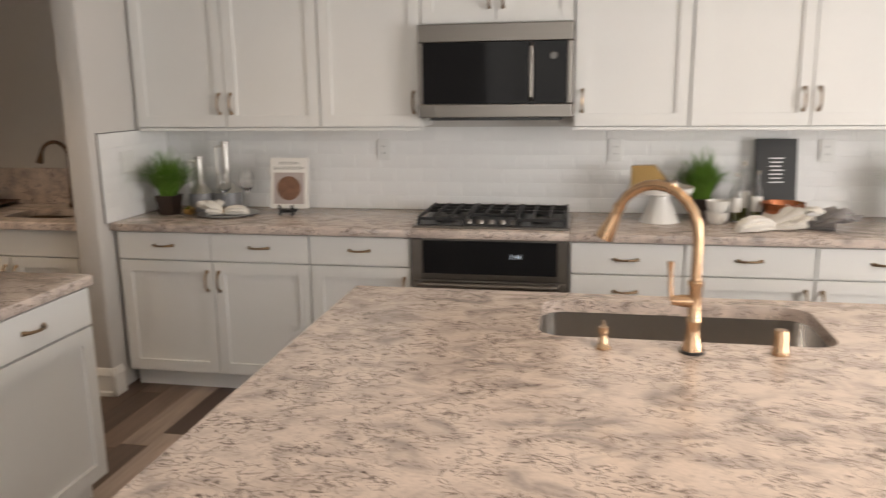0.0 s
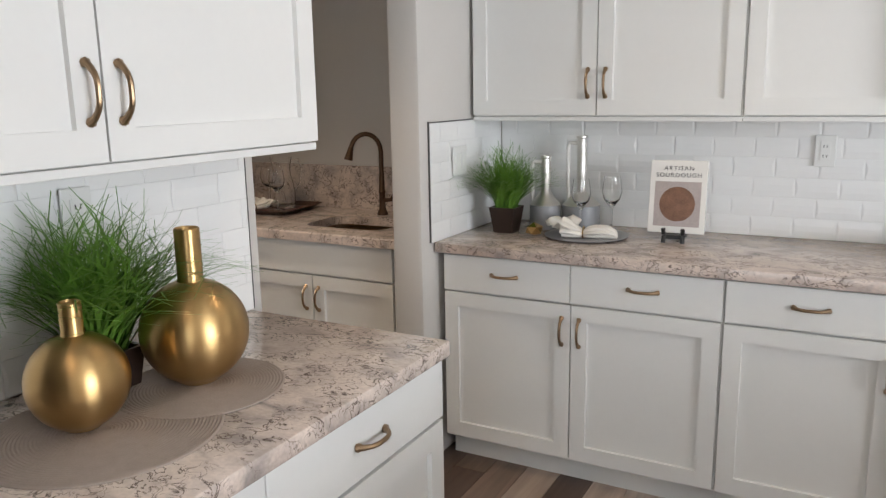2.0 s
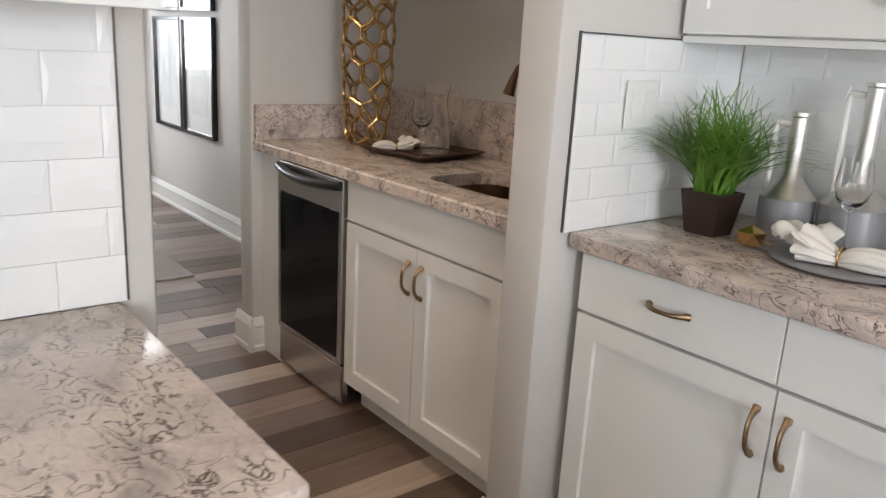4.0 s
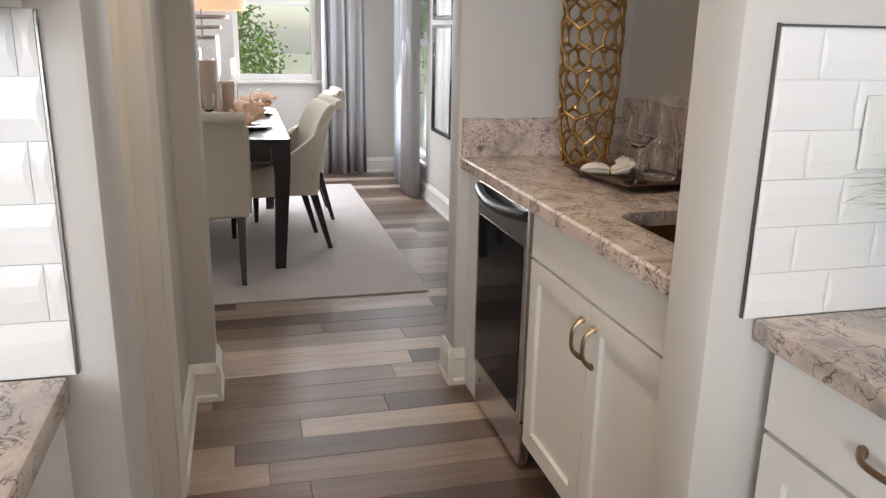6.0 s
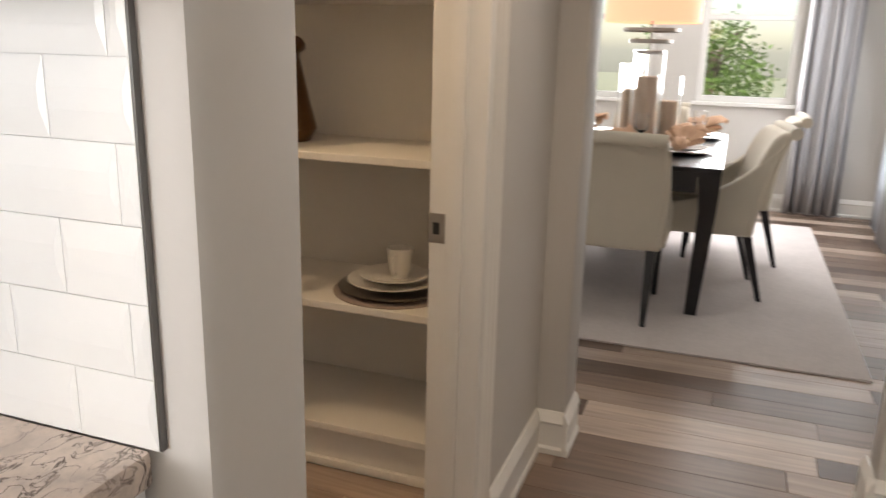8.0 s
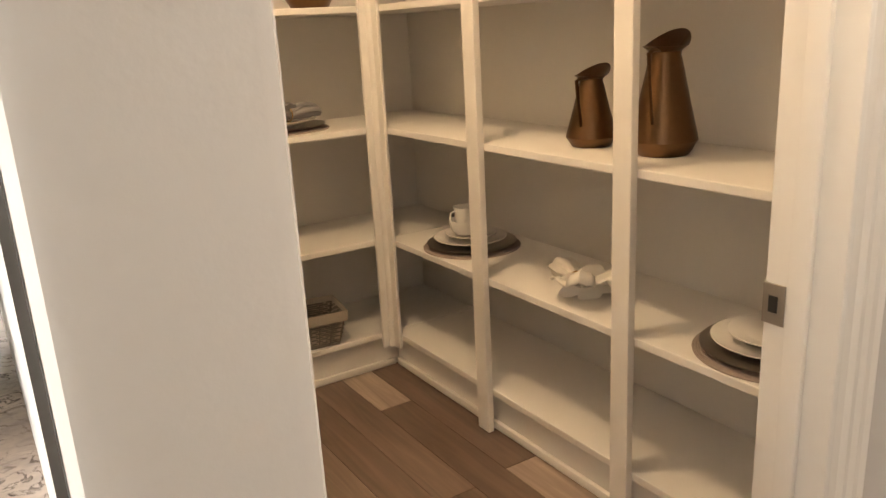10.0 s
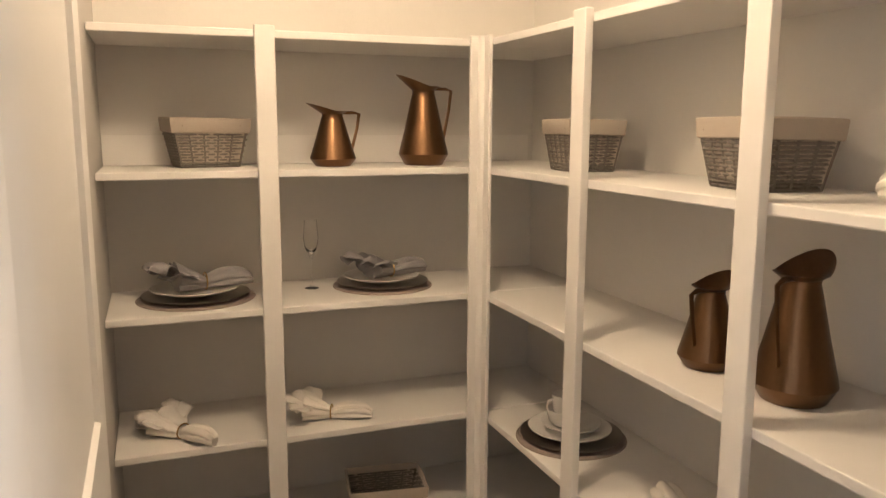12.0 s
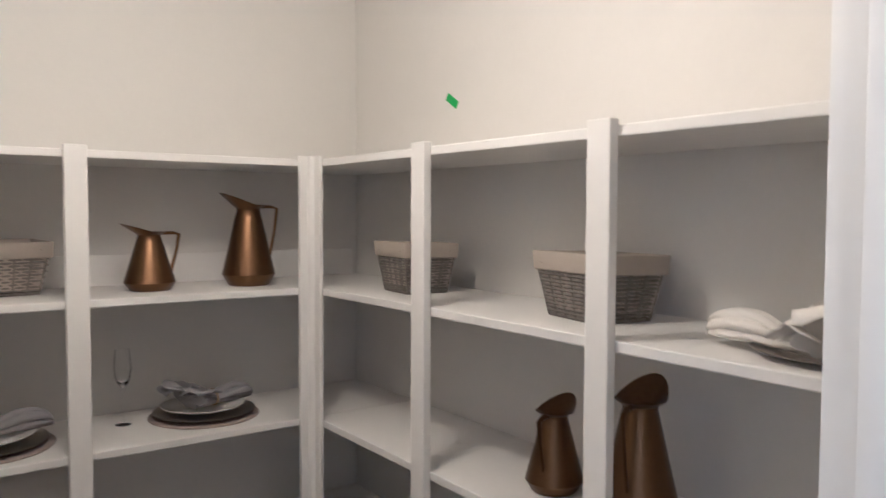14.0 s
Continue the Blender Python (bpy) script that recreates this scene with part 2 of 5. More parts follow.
PLASTIC = material("white_plastic", (0.78, 0.78, 0.76), 0.35, vary=0.01)
NICKEL = material("satin_nickel", (0.42, 0.39, 0.36), 0.35, 1.0, vary=0.08, scale=20)
GREY_GLAZE = material("grey_glaze", (0.25, 0.25, 0.26), 0.35, vary=0.1, scale=14)

# ---- mesh tools ----


def finish(bm, name, mat, smooth=False):
    me = bpy.data.meshes.new(name)
    bmesh.ops.recalc_face_normals(bm, faces=bm.faces)
    bm.to_mesh(me)
    bm.free()
    me.materials.append(mat)
    if smooth:
        me.shade_smooth()
        me.set_sharp_from_angle(angle=radians(38))
    return me


def part(name, bm, mat, parent=None, label="", smooth=False, at=None):
    ob = new(name, finish(bm, name, mat, smooth))
    if parent is not None:
        ob.parent = parent
    if at is not None:
        ob.matrix_basis = at
    if label:
        ob["label"] = label
    return ob


def thing(name, label, category, m=None, group="", kind=""):
    ob = tagged(new(name), label, category, group, kind)
    ob.empty_display_size = 0.05
    if m is not None:
        ob.matrix_basis = m
    return ob


def box(x0, x1, y0, y1, z0, z1, bevel=0.0, bm=None, segments=2):
    one = bmesh.new()
    v = [one.verts.new((x, y, z)) for z in (z0, z1) for x, y in ((x0, y0), (x1, y0), (x1, y1), (x0, y1))]
    for f in ((3, 2, 1, 0), (4, 5, 6, 7), (0, 1, 5, 4), (1, 2, 6, 5), (2, 3, 7, 6), (3, 0, 4, 7)):
        one.faces.new([v[i] for i in f])
    if bevel:
        bmesh.ops.bevel(one, geom=one.edges[:], offset=bevel, segments=segments, affect="EDGES", profile=0.5)
    if bm is None:
        return one
    me = bpy.data.meshes.new("tmp")
    one.to_mesh(me)
    one.free()
    bm.from_mesh(me)
    bpy.data.meshes.remove(me)
    return bm


def lathe(profile, n=32, bm=None, center=(0, 0, 0)):
    """A surface of revolution about z, of (radius, height) pairs."""
    bm = bm or bmesh.new()
    rings = []
    for r, z in profile:
        if r < 1e-5:
            rings.append([bm.verts.new((center[0], center[1], center[2] + z))])
        else:
            rings.append([bm.verts.new((center[0] + r * math.cos(2 * math.pi * i / n), center[1] + r * math.sin(2 * math.pi * i / n), center[2] + z)) for i in range(n)])
    for a, b in zip(rings, rings[1:]):
        for i in range(n):
            j = (i + 1) % n
            if len(a) == 1 and len(b) > 1:
                bm.faces.new((a[0], b[j], b[i]))
            elif len(b) == 1 and len(a) > 1:
                bm.faces.new((a[i], a[j], b[0]))
            elif len(a) > 1:
                bm.faces.new((a[i], a[j], b[j], b[i]))
    return bm


def sweep(points, radius, n=8, bm=None, closed=False, flat=1.0):
    """A tube along the points; radius a number or one for each point."""
    bm = bm or bmesh.new()
    pts = [Vector(p) for p in points]
    rad = radius if isinstance(radius, (list, tuple)) else [radius] * len(pts)
    rings, side = [], None
    for i, p in enumerate(pts):
        a, b = (pts[i - 1], pts[(i + 1) % len(pts)]) if closed else (pts[max(i - 1, 0)], pts[min(i + 1, len(pts) - 1)])
        t = (b - a).normalized()
        if side is None:
            side = t.orthogonal().normalized()
        side = (side - t * side.dot(t)).normalized()
        up = t.cross(side)
        rings.append([bm.verts.new(p + rad[i] * (math.cos(2 * math.pi * k / n) * side * flat + math.sin(2 * math.pi * k / n) * up)) for k in range(n)])
    pairs = list(zip(rings, rings[1:])) + ([(rings[-1], rings[0])] if closed else [])
    for a, b in pairs:
        for k in range(n):
            bm.faces.new((a[k], a[(k + 1) % n], b[(k + 1) % n], b[k]))
    if not closed:
        bm.faces.new(rings[0][::-1])
        bm.faces.new(rings[-1])
    return bm


def slab(name, x0, x1, y0, y1, z0, z1, mat, label, category, kind="structure", bevel=0.0):
    """A piece of the setting, in world metres."""
    return tagged(part(name, box(x0, x1, y0, y1, z0, z1, bevel), mat, smooth=bevel > 0), label, category, kind=kind)


# ---- structure ----
slab("floor", -9.0, 4.3, -3.7, 3.9, -0.12, -0.012, SUBFLOOR, "dark base under the oak plank floor", "floor")
floor = bpy.data.objects["floor"]
slab("ceiling", -9.0, 4.3, -3.7, 3.9, CEIL, CEIL + 0.15, CEILING, "plain white painted ceiling", "ceiling")
# kitchen
slab("wall_north", -3.98, 4.3, 3.72, 3.87, 0, CEIL, WALL, "greige painted kitchen and bar wall", "wall")
slab("wall_pantry_kitchen", -2.40, -2.276, -0.44, 1.93, 0, CEIL, WALL, "greige wall behind the side counter", "wall")
slab("wall_opening_south", -2.470, -2.276, 1.93, 2.115, 0, CEIL, WALL, "rounded greige wall corner at the hall opening", "wall", bevel=0.024)
slab("wall_opening_north", -2.41, -2.276, 3.0, 3.72, 0, CEIL, WALL, "greige wall end between kitchen and bar", "wall", bevel=0.018)
slab("wall_opening_header", -2.43, -2.276, 2.115, 3.0, 2.45, CEIL, WALL, "greige header over the hall opening", "wall")
slab("wall_kitchen_west", -2.40, -2.276, -3.7, -0.44, 0, CEIL, WALL, "greige painted kitchen wall", "wall")
# south wall with its wide window
slab("wall_south_a", -2.276, -1.2, -3.65, -3.5, 0, CEIL, WALL, "greige wall beside the wide window", "wall")
slab("wall_south_b", 2.4, 4.3, -3.65, -3.5, 0, CEIL, WALL, "greige wall beside the wide window", "wall")
slab("wall_south_c", -1.2, 2.4, -3.65, -3.5, 2.4, CEIL, WALL, "greige wall above the wide window", "wall")
slab("wall_south_d", -1.2, 2.4, -3.65, -3.5, 0, 0.3, WALL, "greige wall below the wide window", "wall")
slab("wall_east_a", 4.2, 4.35, -3.65, -0.8, 0, CEIL, WALL, "greige wall of the family room", "wall")
slab("wall_east_b", 4.2, 4.35, 1.4, 3.72, 0, CEIL, WALL, "greige wall of the kitchen", "wall")
slab("wall_east_c", 4.2, 4.35, -0.8, 1.4, 2.3, CEIL, WALL, "greige wall above the side window", "wall")
slab("wall_east_d", 4.2, 4.35, -0.8, 1.4, 0, 0.7, WALL, "greige wall below the side window", "wall")
# pantry and hall
slab("wall_pantry_south", -4.18, -2.40, -0.56, -0.44, 0, CEIL, PANTRY_WALL, "cream pantry wall behind the shelves", "wall")
slab("wall_pantry_west", -4.18, -4.06, -0.44, 1.93, 0, CEIL, PANTRY_WALL, "cream pantry wall behind the shelves", "wall")
slab("wall_hall_south", -4.035, -3.348, 1.93, 2.05, 0, CEIL, WALL, "greige hall wall beside the pantry door", "wall")
slab("wall_pantry_header", -3.348, -2.470, 1.93, 2.05, 2.06, CEIL, WALL, "greige wall above the pantry door", "wall")
slab("wall_stub_south", -4.22, -4.035, 1.93, 2.145, 0, CEIL, WALL, "rounded greige wall end at the dining room", "wall", bevel=0.018)
slab("wall_stub_north", -4.10, -3.98, 3.05, 3.76, 0, CEIL, WALL, "rounded greige wall end beside the bar", "wall", bevel=0.018)
slab("wall_dining_header", -4.16, -4.04, 2.145, 3.05, 2.45, CEIL, WALL, "greige header over the dining room opening", "wall")
# dining room
DN = 3.76
slab("wall_dining_north_a", -7.5, -3.98, DN, DN + 0.12, 0, CEIL, WALL, "greige dining room wall with framed pictures", "wall")
slab("wall_dining_north_b", -8.8, -8.35, DN, DN + 0.12, 0, CEIL, WALL, "greige dining room wall behind the curtain", "wall")
slab("wall_dining_north_c", -8.35, -7.5, DN, DN + 0.12, 2.3, CEIL, WALL, "greige wall above the side window", "wall")
slab("wall_dining_north_d", -8.35, -7.5, DN, DN + 0.12, 0, 0.3, WALL, "greige wall below the side window", "wall")
slab("wall_dining_south", -8.8, -4.18, 0.2, 0.32, 0, CEIL, WALL, "greige dining room wall", "wall")
slab("wall_dining_west_low", -8.95, -8.8, 0.2, DN + 0.12, 0, 0.9, WALL, "greige wall below the dining room windows", "wall")
slab("wall_dining_west_high", -8.95, -8.8, 0.2, DN + 0.12, 2.3, CEIL, WALL, "greige wall above the dining room windows", "wall")
for k, (ya, yb) in enumerate(((0.2, 1.1), (1.86, 2.24), (3.0, DN + 0.12))):
    slab("wall_dining_west_pier_%d" % (k + 1), -8.95, -8.8, ya, yb, 0.9, 2.3, WALL, "greige pier between the dining room windows", "wall")


def window(name, w, h, m, label, bars=True):
    """A sash window in the plane of local x and z."""
    win = thing(name, label, "window", m, kind="structure")
    fr = bmesh.new()
    for x0, x1, z0, z1 in ((0, 0.05, 0, h), (w - 0.05, w, 0, h), (0.05, w - 0.05, 0, 0.05), (0.05, w - 0.05, h - 0.05, h)):
        box(x0, x1, -0.04, 0.03, z0, z1, 0.004, fr, 1)
    part("window_frame", fr, TRIM, win)
    if bars:
        part("sash_bar", box(0.05, w - 0.05, -0.03, 0.02, h * 0.48, h * 0.48 + 0.045, 0.004), TRIM, win)
    part("window_sill", box(-0.04, w + 0.04, -0.09, -0.04, -0.03, 0.0, 0.005), TRIM, win)
    for z0, z1 in (((0.05, h * 0.48), (h * 0.48 + 0.045, h - 0.05)) if bars else ((0.05, h - 0.05),)):
        pane = part("pane", box(0.05, w - 0.05, 0.0, 0.006, z0, z1), PANE, win)
        pane.visible_shadow = False
    return win


window("window_1", 0.76, 1.4, pose(-8.85, 2.24, 0.9, 0, 0, 90), "white sash window looking onto garden trees")
window("window_2", 0.76, 1.4, pose(-8.85, 1.10, 0.9, 0, 0, 90), "white sash window looking onto garden trees")
window("window_3", 0.85, 2.0, pose(-8.35, DN + 0.06, 0.3), "white window behind pale curtains")
window("window_4", 3.6, 2.1, pose(2.4, -3.55, 0.3, 0, 0, 180), "wide white family room window", False)
window("window_5", 2.2, 1.6, pose(4.25, 1.4, 0.7, 0, 0, -90), "white kitchen side window", False)


def baseboard(name, length, m, h=0.15, label="white moulded baseboard at the wall foot"):
    """A stepped skirting along local x, that stands out towards -y."""
    bm = bmesh.new()
    prof = [(0, 0), (-0.022, 0), (-0.022, 0.02), (-0.016, 0.028), (-0.016, h - 0.045), (-0.020, h - 0.035), (-0.012, h - 0.015), (-0.005, h), (0, h)]
    a = [bm.verts.new((0, y, z)) for y, z in prof]
    b = [bm.verts.new((length, y, z)) for y, z in prof]
    for i in range(len(prof) - 1):
        bm.faces.new((a[i], a[i + 1], b[i + 1], b[i]))
    bm.faces.new(a[::-1])
    bm.faces.new(b)
    ob = tagged(part(name, bm, TRIM), label, "baseboard", kind="structure")
    ob.matrix_basis = m
    return ob


baseboard("baseboard_hall", 0.585, pose(-3.45, 2.05, 0, 0, 0, 180))
baseboard("baseboard_stub_south_a", 0.095, pose(-4.035, 2.05, 0, 0, 0, 90))
baseboard("baseboard_stub_south_b", 0.20, pose(-4.013, 2.145, 0, 0, 0, 180))
baseboard("baseboard_stub_north_a", 0.164, pose(-4.122, 3.05, 0))
baseboard("baseboard_stub_north_b", 0.07, pose(-3.98, 3.028, 0, 0, 0, 90))
baseboard("baseboard_stub_north_c", 0.71, pose(-4.10, 3.758, 0, 0, 0, -90))
baseboard("baseboard_opening_north", 0.156, pose(-2.41, 3.0, 0))
baseboard("baseboard_opening_north_b", 0.10, pose(-2.276, 2.978, 0, 0, 0, 90))
baseboard("baseboard_opening_south", 0.19, pose(-2.278, 2.115, 0, 0, 0, 180))
baseboard("baseboard_dining_north", 3.475, pose(-7.6, DN, 0))
baseboard("baseboard_dining_west", 3.4, pose(-8.8, 0.35, 0, 0, 0, 90))


def casing(name, m, h=2.15, w=0.095):
    """Fluted door casing, upright, w wide along local x, standing out to -y."""
    bm = bmesh.new()
    prof = [(0, 0), (0, -0.020), (0.008, -0.024), (0.016, -0.018), (0.026, -0.016), (0.034, -0.020), (0.042, -0.014), (0.055, -0.014), (0.063, -0.019), (0.071, -0.012), (0.087, -0.010), (w, -0.006), (w, 0)]
    a = [bm.verts.new((x, y, 0)) for x, y in prof]
    b = [bm.verts.new((x, y, h)) for x, y in prof]
    for i in range(len(prof) - 1):
        bm.faces.new((a[i], a[i + 1], b[i + 1], b[i]))
    bm.faces.new(a[::-1])
    bm.faces.new(b)
    ob = tagged(part(name, bm, TRIM), "white fluted casing beside the pantry door", "door casing", kind="structure")
    ob.matrix_basis = m
    return ob


JW, JE = -3.33, -2.467
casing("trim_casing_west", pose(-3.43, 2.05, 0) @ Matrix.Diagonal((1, -1, 1, 1)))
slab("trim_casing_head", -3.43, -2.4715, 2.05, 2.068, 2.15, 2.24, TRIM, "white head casing over the pantry door", "door casing", bevel=0.004)
slab("trim_jamb_west", -3.348, JW, 1.928, 2.06, 0, 2.06, TRIM, "white door jamb with a strike plate", "door jamb", bevel=0.003)
slab("trim_jamb_stop", JW, JW + 0.012, 1.975, 2.01, 0, 2.05, TRIM, "white door stop on the jamb", "door stop", bevel=0.002)
slab("trim_jamb_east", -2.4745, -2.4705, 1.928, 2.085, 0, 2.06, TRIM, "white hinge-side door jamb", "door jamb", bevel=0.001)

# pantry door, open into the pantry
door = thing("door_1", "white two-panel pantry door standing open", "door", pose(JE - 0.004, 1.925, 0.012, 0, 0, -89.5), kind="structure")


def panel_face(w, h, panels, depth=0.009, t=0.035):
    """An upright slab in local x, z with recessed panels (x0, x1, z0, z1), on both faces of a thick leaf; front at y=0, towards -y."""
    xs = sorted({0, w, *[p[0] for p in panels], *[p[1] for p in panels]})
    zs = sorted({0, h, *[p[2] for p in panels], *[p[3] for p in panels]})
    bm = bmesh.new()
    for side in (0, 1):
        grid = {(i, j): bm.verts.new((x, side * t, z)) for i, x in enumerate(xs) for j, z in enumerate(zs)}
        hollow = []
        for i in range(len(xs) - 1):
            for j in range(len(zs) - 1):
                f = bm.faces.new((grid[i, j], grid[i + 1, j], grid[i + 1, j + 1], grid[i, j + 1]))
                cx, cz = (xs[i] + xs[i + 1]) / 2, (zs[j] + zs[j + 1]) / 2
                if (side == 0 or t > 0.03) and any(p[0] < cx < p[1] and p[2] < cz < p[3] for p in panels):
                    hollow.append(f)
        for f in hollow:
            r = bmesh.ops.inset_region(bm, faces=[f], thickness=0.007, depth=0)
            for v in f.verts:
                v.co.y += depth if side == 0 else -depth
    edge = [e for e in bm.edges if e.is_boundary]
    bmesh.ops.bridge_loops(bm, edges=edge)
    return bm


DW = 0.835
part("leaf", panel_face(DW, 2.03, [(0.12, DW - 0.12, 0.25, 0.95), (0.12, DW - 0.12, 1.12, 1.88)]), TRIM, door)
lever = part("door_handle", lathe([(0, 0), (0.027, 0), (0.027, 0.008), (0.012, 0.012), (0.011, 0.05), (0, 0.05)], 20), NICKEL, door, "satin nickel lever handle", True, pose(DW - 0.06, 0.0, 0.93, 90, 0, 0))
part("lever", sweep([(0, 0, 0.045), (-0.03, 0, 0.047), (-0.075, 0.004, 0.045), (-0.11, 0.008, 0.042)], [0.010, 0.009, 0.008, 0.007]), NICKEL, lever, "", True)
for hz in (0.25, 1.26, 1.86):
    hb = bmesh.new()
    box(-0.0025, 0.0, 0.0005, 0.0345, hz - 0.05, hz + 0.05, 0.0, hb)
    for sy, sz in ((0.010, 0.03), (0.024, 0.0), (0.010, -0.03)):
        sweep([(-0.0025, sy, hz + sz), (-0.0034, sy, hz + sz)], 0.0035, 10, hb)
    sweep([(-0.004, -0.004, hz - 0.05), (-0.004, -0.004, hz + 0.05)], 0.006, 10, hb)
    part("hinge", hb, NICKEL, door, "satin nickel hinge with rounded leaf", True)
    leaf = bmesh.new()
    outline = [(1.930, hz - 0.055), (1.962, hz - 0.055)] + [(1.962 + 0.018 * math.sin(radians(a)), hz - 0.037 - 0.018 * math.cos(radians(a))) for a in (30, 60, 90)] + [(1.962 + 0.018 * math.cos(radians(a)), hz + 0.037 + 0.018 * math.sin(radians(a))) for a in (0, 30, 60, 90)] + [(1.930, hz + 0.055)]
    front = [leaf.verts.new((-2.4765, y, z)) for y, z in outline]
    back = [leaf.verts.new((-2.4748, y, z)) for y, z in outline]
    leaf.faces.new(front)
    leaf.faces.new(back[::-1])
    for i in range(len(front)):
        j = (i + 1) % len(front)
        leaf.faces.new((front[i], back[i], back[j], front[j]))
    tagged(part("hinge_leaf", leaf, NICKEL), "grey metal hinge leaf with rounded corners on the jamb", "hinge", "door hinges")
strike = thing("strike_plate", "small satin nickel strike plate on the white jamb", "strike plate", pose(JW + 0.001, 1.947, 0.905, 0, 0, 0))
part("plate", box(0, 0.003, -0.02, 0.02, -0.035, 0.035, 0.001), NICKEL, strike)
part("latch_hole", box(0.003, 0.0045, -0.008, 0.008, -0.014, 0.014), BLACK, strike, "dark latch hole")

# ---- cabinets ----


def pull(parent, x, z, vertical, y=-0.022, length=0.105):
    """An arched antique brass bar pull with flared feet."""
    h = length / 2
    pts, rad = [], []
    for i in range(11):
        u = -1 + i / 5
        out = 0.030 * (1 - abs(u) ** 3.2) + 0.001
        pts.append((x, y - out, z + u * h) if vertical else (x + u * h, y - out, z))
        rad.append(0.0052 + 0.0035 * abs(u) ** 5)
    bar = sweep(pts, rad, 8)
    for u in (-1, 1):
        cx, cz = (x, z + u * h * 0.95) if vertical else (x + u * h * 0.95, z)
        box(cx - 0.0075, cx + 0.0075, y - 0.010, y - 0.0003, cz - 0.0075, cz + 0.0075, 0.002, bar, 1)
    return part("handle", bar, ANTIQUE, parent, "arched antique brass pull with square feet", True)


def shaker(name, x0, x1, z0, z1, cab, flat=False, y=-0.022):
    """A door or drawer front; doors have a recessed middle panel."""
    w, h = x1 - x0, z1 - z0
    if flat:
        bm = box(0, w, 0, 0.02, 0, h, 0.002)
    else:
        r = 0.058
        bm = panel_face(w, h, [(r, w - r, r, h - r)], 0.013, 0.02)
    return part(name, bm, CAB, cab, "", False, pose(x0, y, z0))


def sub_pull(front, x0, z0, x, z, vertical):
    return pull(front, x - x0, z - z0, vertical, 0.0)


def base_cabinet(w, m, label, doors=1, drawers=1, handle_side="r", depth=0.60, name="base_cabinet", group="base cabinets", faux=False):
    """A floor cabinet: body, toe kick, a drawer row and shaker doors below. Local x along the run, front towards -y."""
    cab = thing(name, label, "cabinet", m, group)
    part("body", box(0, w, 0.0, depth, 0.10, 0.872, 0.002), CAB, cab)
    part("toe_kick", box(0.0, w, 0.06, 0.075, 0.0, 0.10), CAB, cab)
    g = 0.005
    if drawers == 1:
        f = shaker("drawer_front", g, w - g, 0.725, 0.866, cab, True)
        if not faux:
            sub_pull(f, g, 0.725, w / 2, 0.80, False)
        top = 0.717
    else:
        zs = [0.12, 0.36, 0.56, 0.717, 0.866]
        top = None
        for a, b in zip(zs, zs[1:]):
            f = shaker("drawer_front", g, w - g, a + 0.004, b - 0.004 if b < 0.86 else b, cab, True)
            sub_pull(f, g, a + 0.004, w / 2, (a + b) / 2, False)
    if top:
        if doors == 1:
            f = shaker("door", g, w - g, 0.115, top, cab)
            sub_pull(f, g, 0.115, w - 0.035 if handle_side == "r" else 0.035, top - 0.10, True)
        else:
            for k in (0, 1):
                a, b = (g, w / 2 - g / 2) if k == 0 else (w / 2 + g / 2, w - g)
                f = shaker("door", a, b, 0.115, top, cab)
                sub_pull(f, a, 0.115, w / 2 + (-0.033 if k == 0 else 0.033), top - 0.10, True)
    return cab


def wall_cabinet(w, m, label, doors, h=1.05, handle_side="r", depth=0.285, group="wall cabinets"):
    cab = thing("wall_cabinet", label, "cabinet", m, group)
    part("body", box(0, w, 0.0, depth, 0.0, h, 0.002), CAB, cab)
    part("light_rail", box(0, w, -0.012, 0.006, -0.018, -0.0005, 0.002), CAB, cab)
    g = 0.005
    cuts = [(g, w - g)] if doors == 1 else [(g, w / 2 - g / 2), (w / 2 + g / 2, w - g)]
    for k, (a, b) in enumerate(cuts):
        f = shaker("door", a, b, 0.004, h - 0.004, cab)
        hx = (b - 0.035 if handle_side == "r" else a + 0.035) if doors == 1 else (w / 2 - 0.034 if k == 0 else w / 2 + 0.034)
        sub_pull(f, a, 0.004, hx, 0.125, True)
    return cab


FY = 3.13
WHITE_BASE = "white shaker base cabinet with antique brass pulls"
first = base_cabinet(1.05, pose(-2.245, FY, 0), WHITE_BASE + " and two doors", 2, 1)
# the two upper drawers of that unit are apart
for o in [c for c in first.children_recursive if c.name.startswith("drawer_front")]:
    for h in o.children:
        bpy.data.objects.remove(h)
    bpy.data.objects.remove(o)
for a, b in ((0.003, 0.5185), (0.5215, 1.047)):
    f = shaker("drawer_front", a, b, 0.725, 0.866, first, True)
    sub_pull(f, a, 0.725, (a + b) / 2, 0.80, False)
base_cabinet(0.52, pose(-1.194, FY, 0), WHITE_BASE + " beside the oven", 1, 1, "r")
base_cabinet(0.515, pose(0.09, FY, 0), "white drawer base cabinet with antique brass pulls", 1, 4)
base_cabinet(0.565, pose(0.606, FY, 0), WHITE_BASE, 1, 1, "r")
base_cabinet(0.565, pose(1.172, FY, 0), WHITE_BASE, 1, 1, "l")
base_cabinet(0.8, pose(1.738, FY, 0), WHITE_BASE, 2, 1)
UY = 3.435
UPB = 1.385
WHITE_WALL = "white shaker wall cabinet with antique brass pulls"
wall_cabinet(1.05, pose(-2.262, UY, UPB), WHITE_WALL + " and two doors", 2)
wall_cabinet(0.538, pose(-1.211, UY, UPB), WHITE_WALL + " beside the microwave", 1, handle_side="r")
wall_cabinet(0.755, pose(-0.672, UY, 1.885), "short white wall cabinet above the microwave", 2, h=0.55)
wall_cabinet(0.545, pose(0.087, UY, UPB), WHITE_WALL + " beside the microwave", 1, handle_side="l")
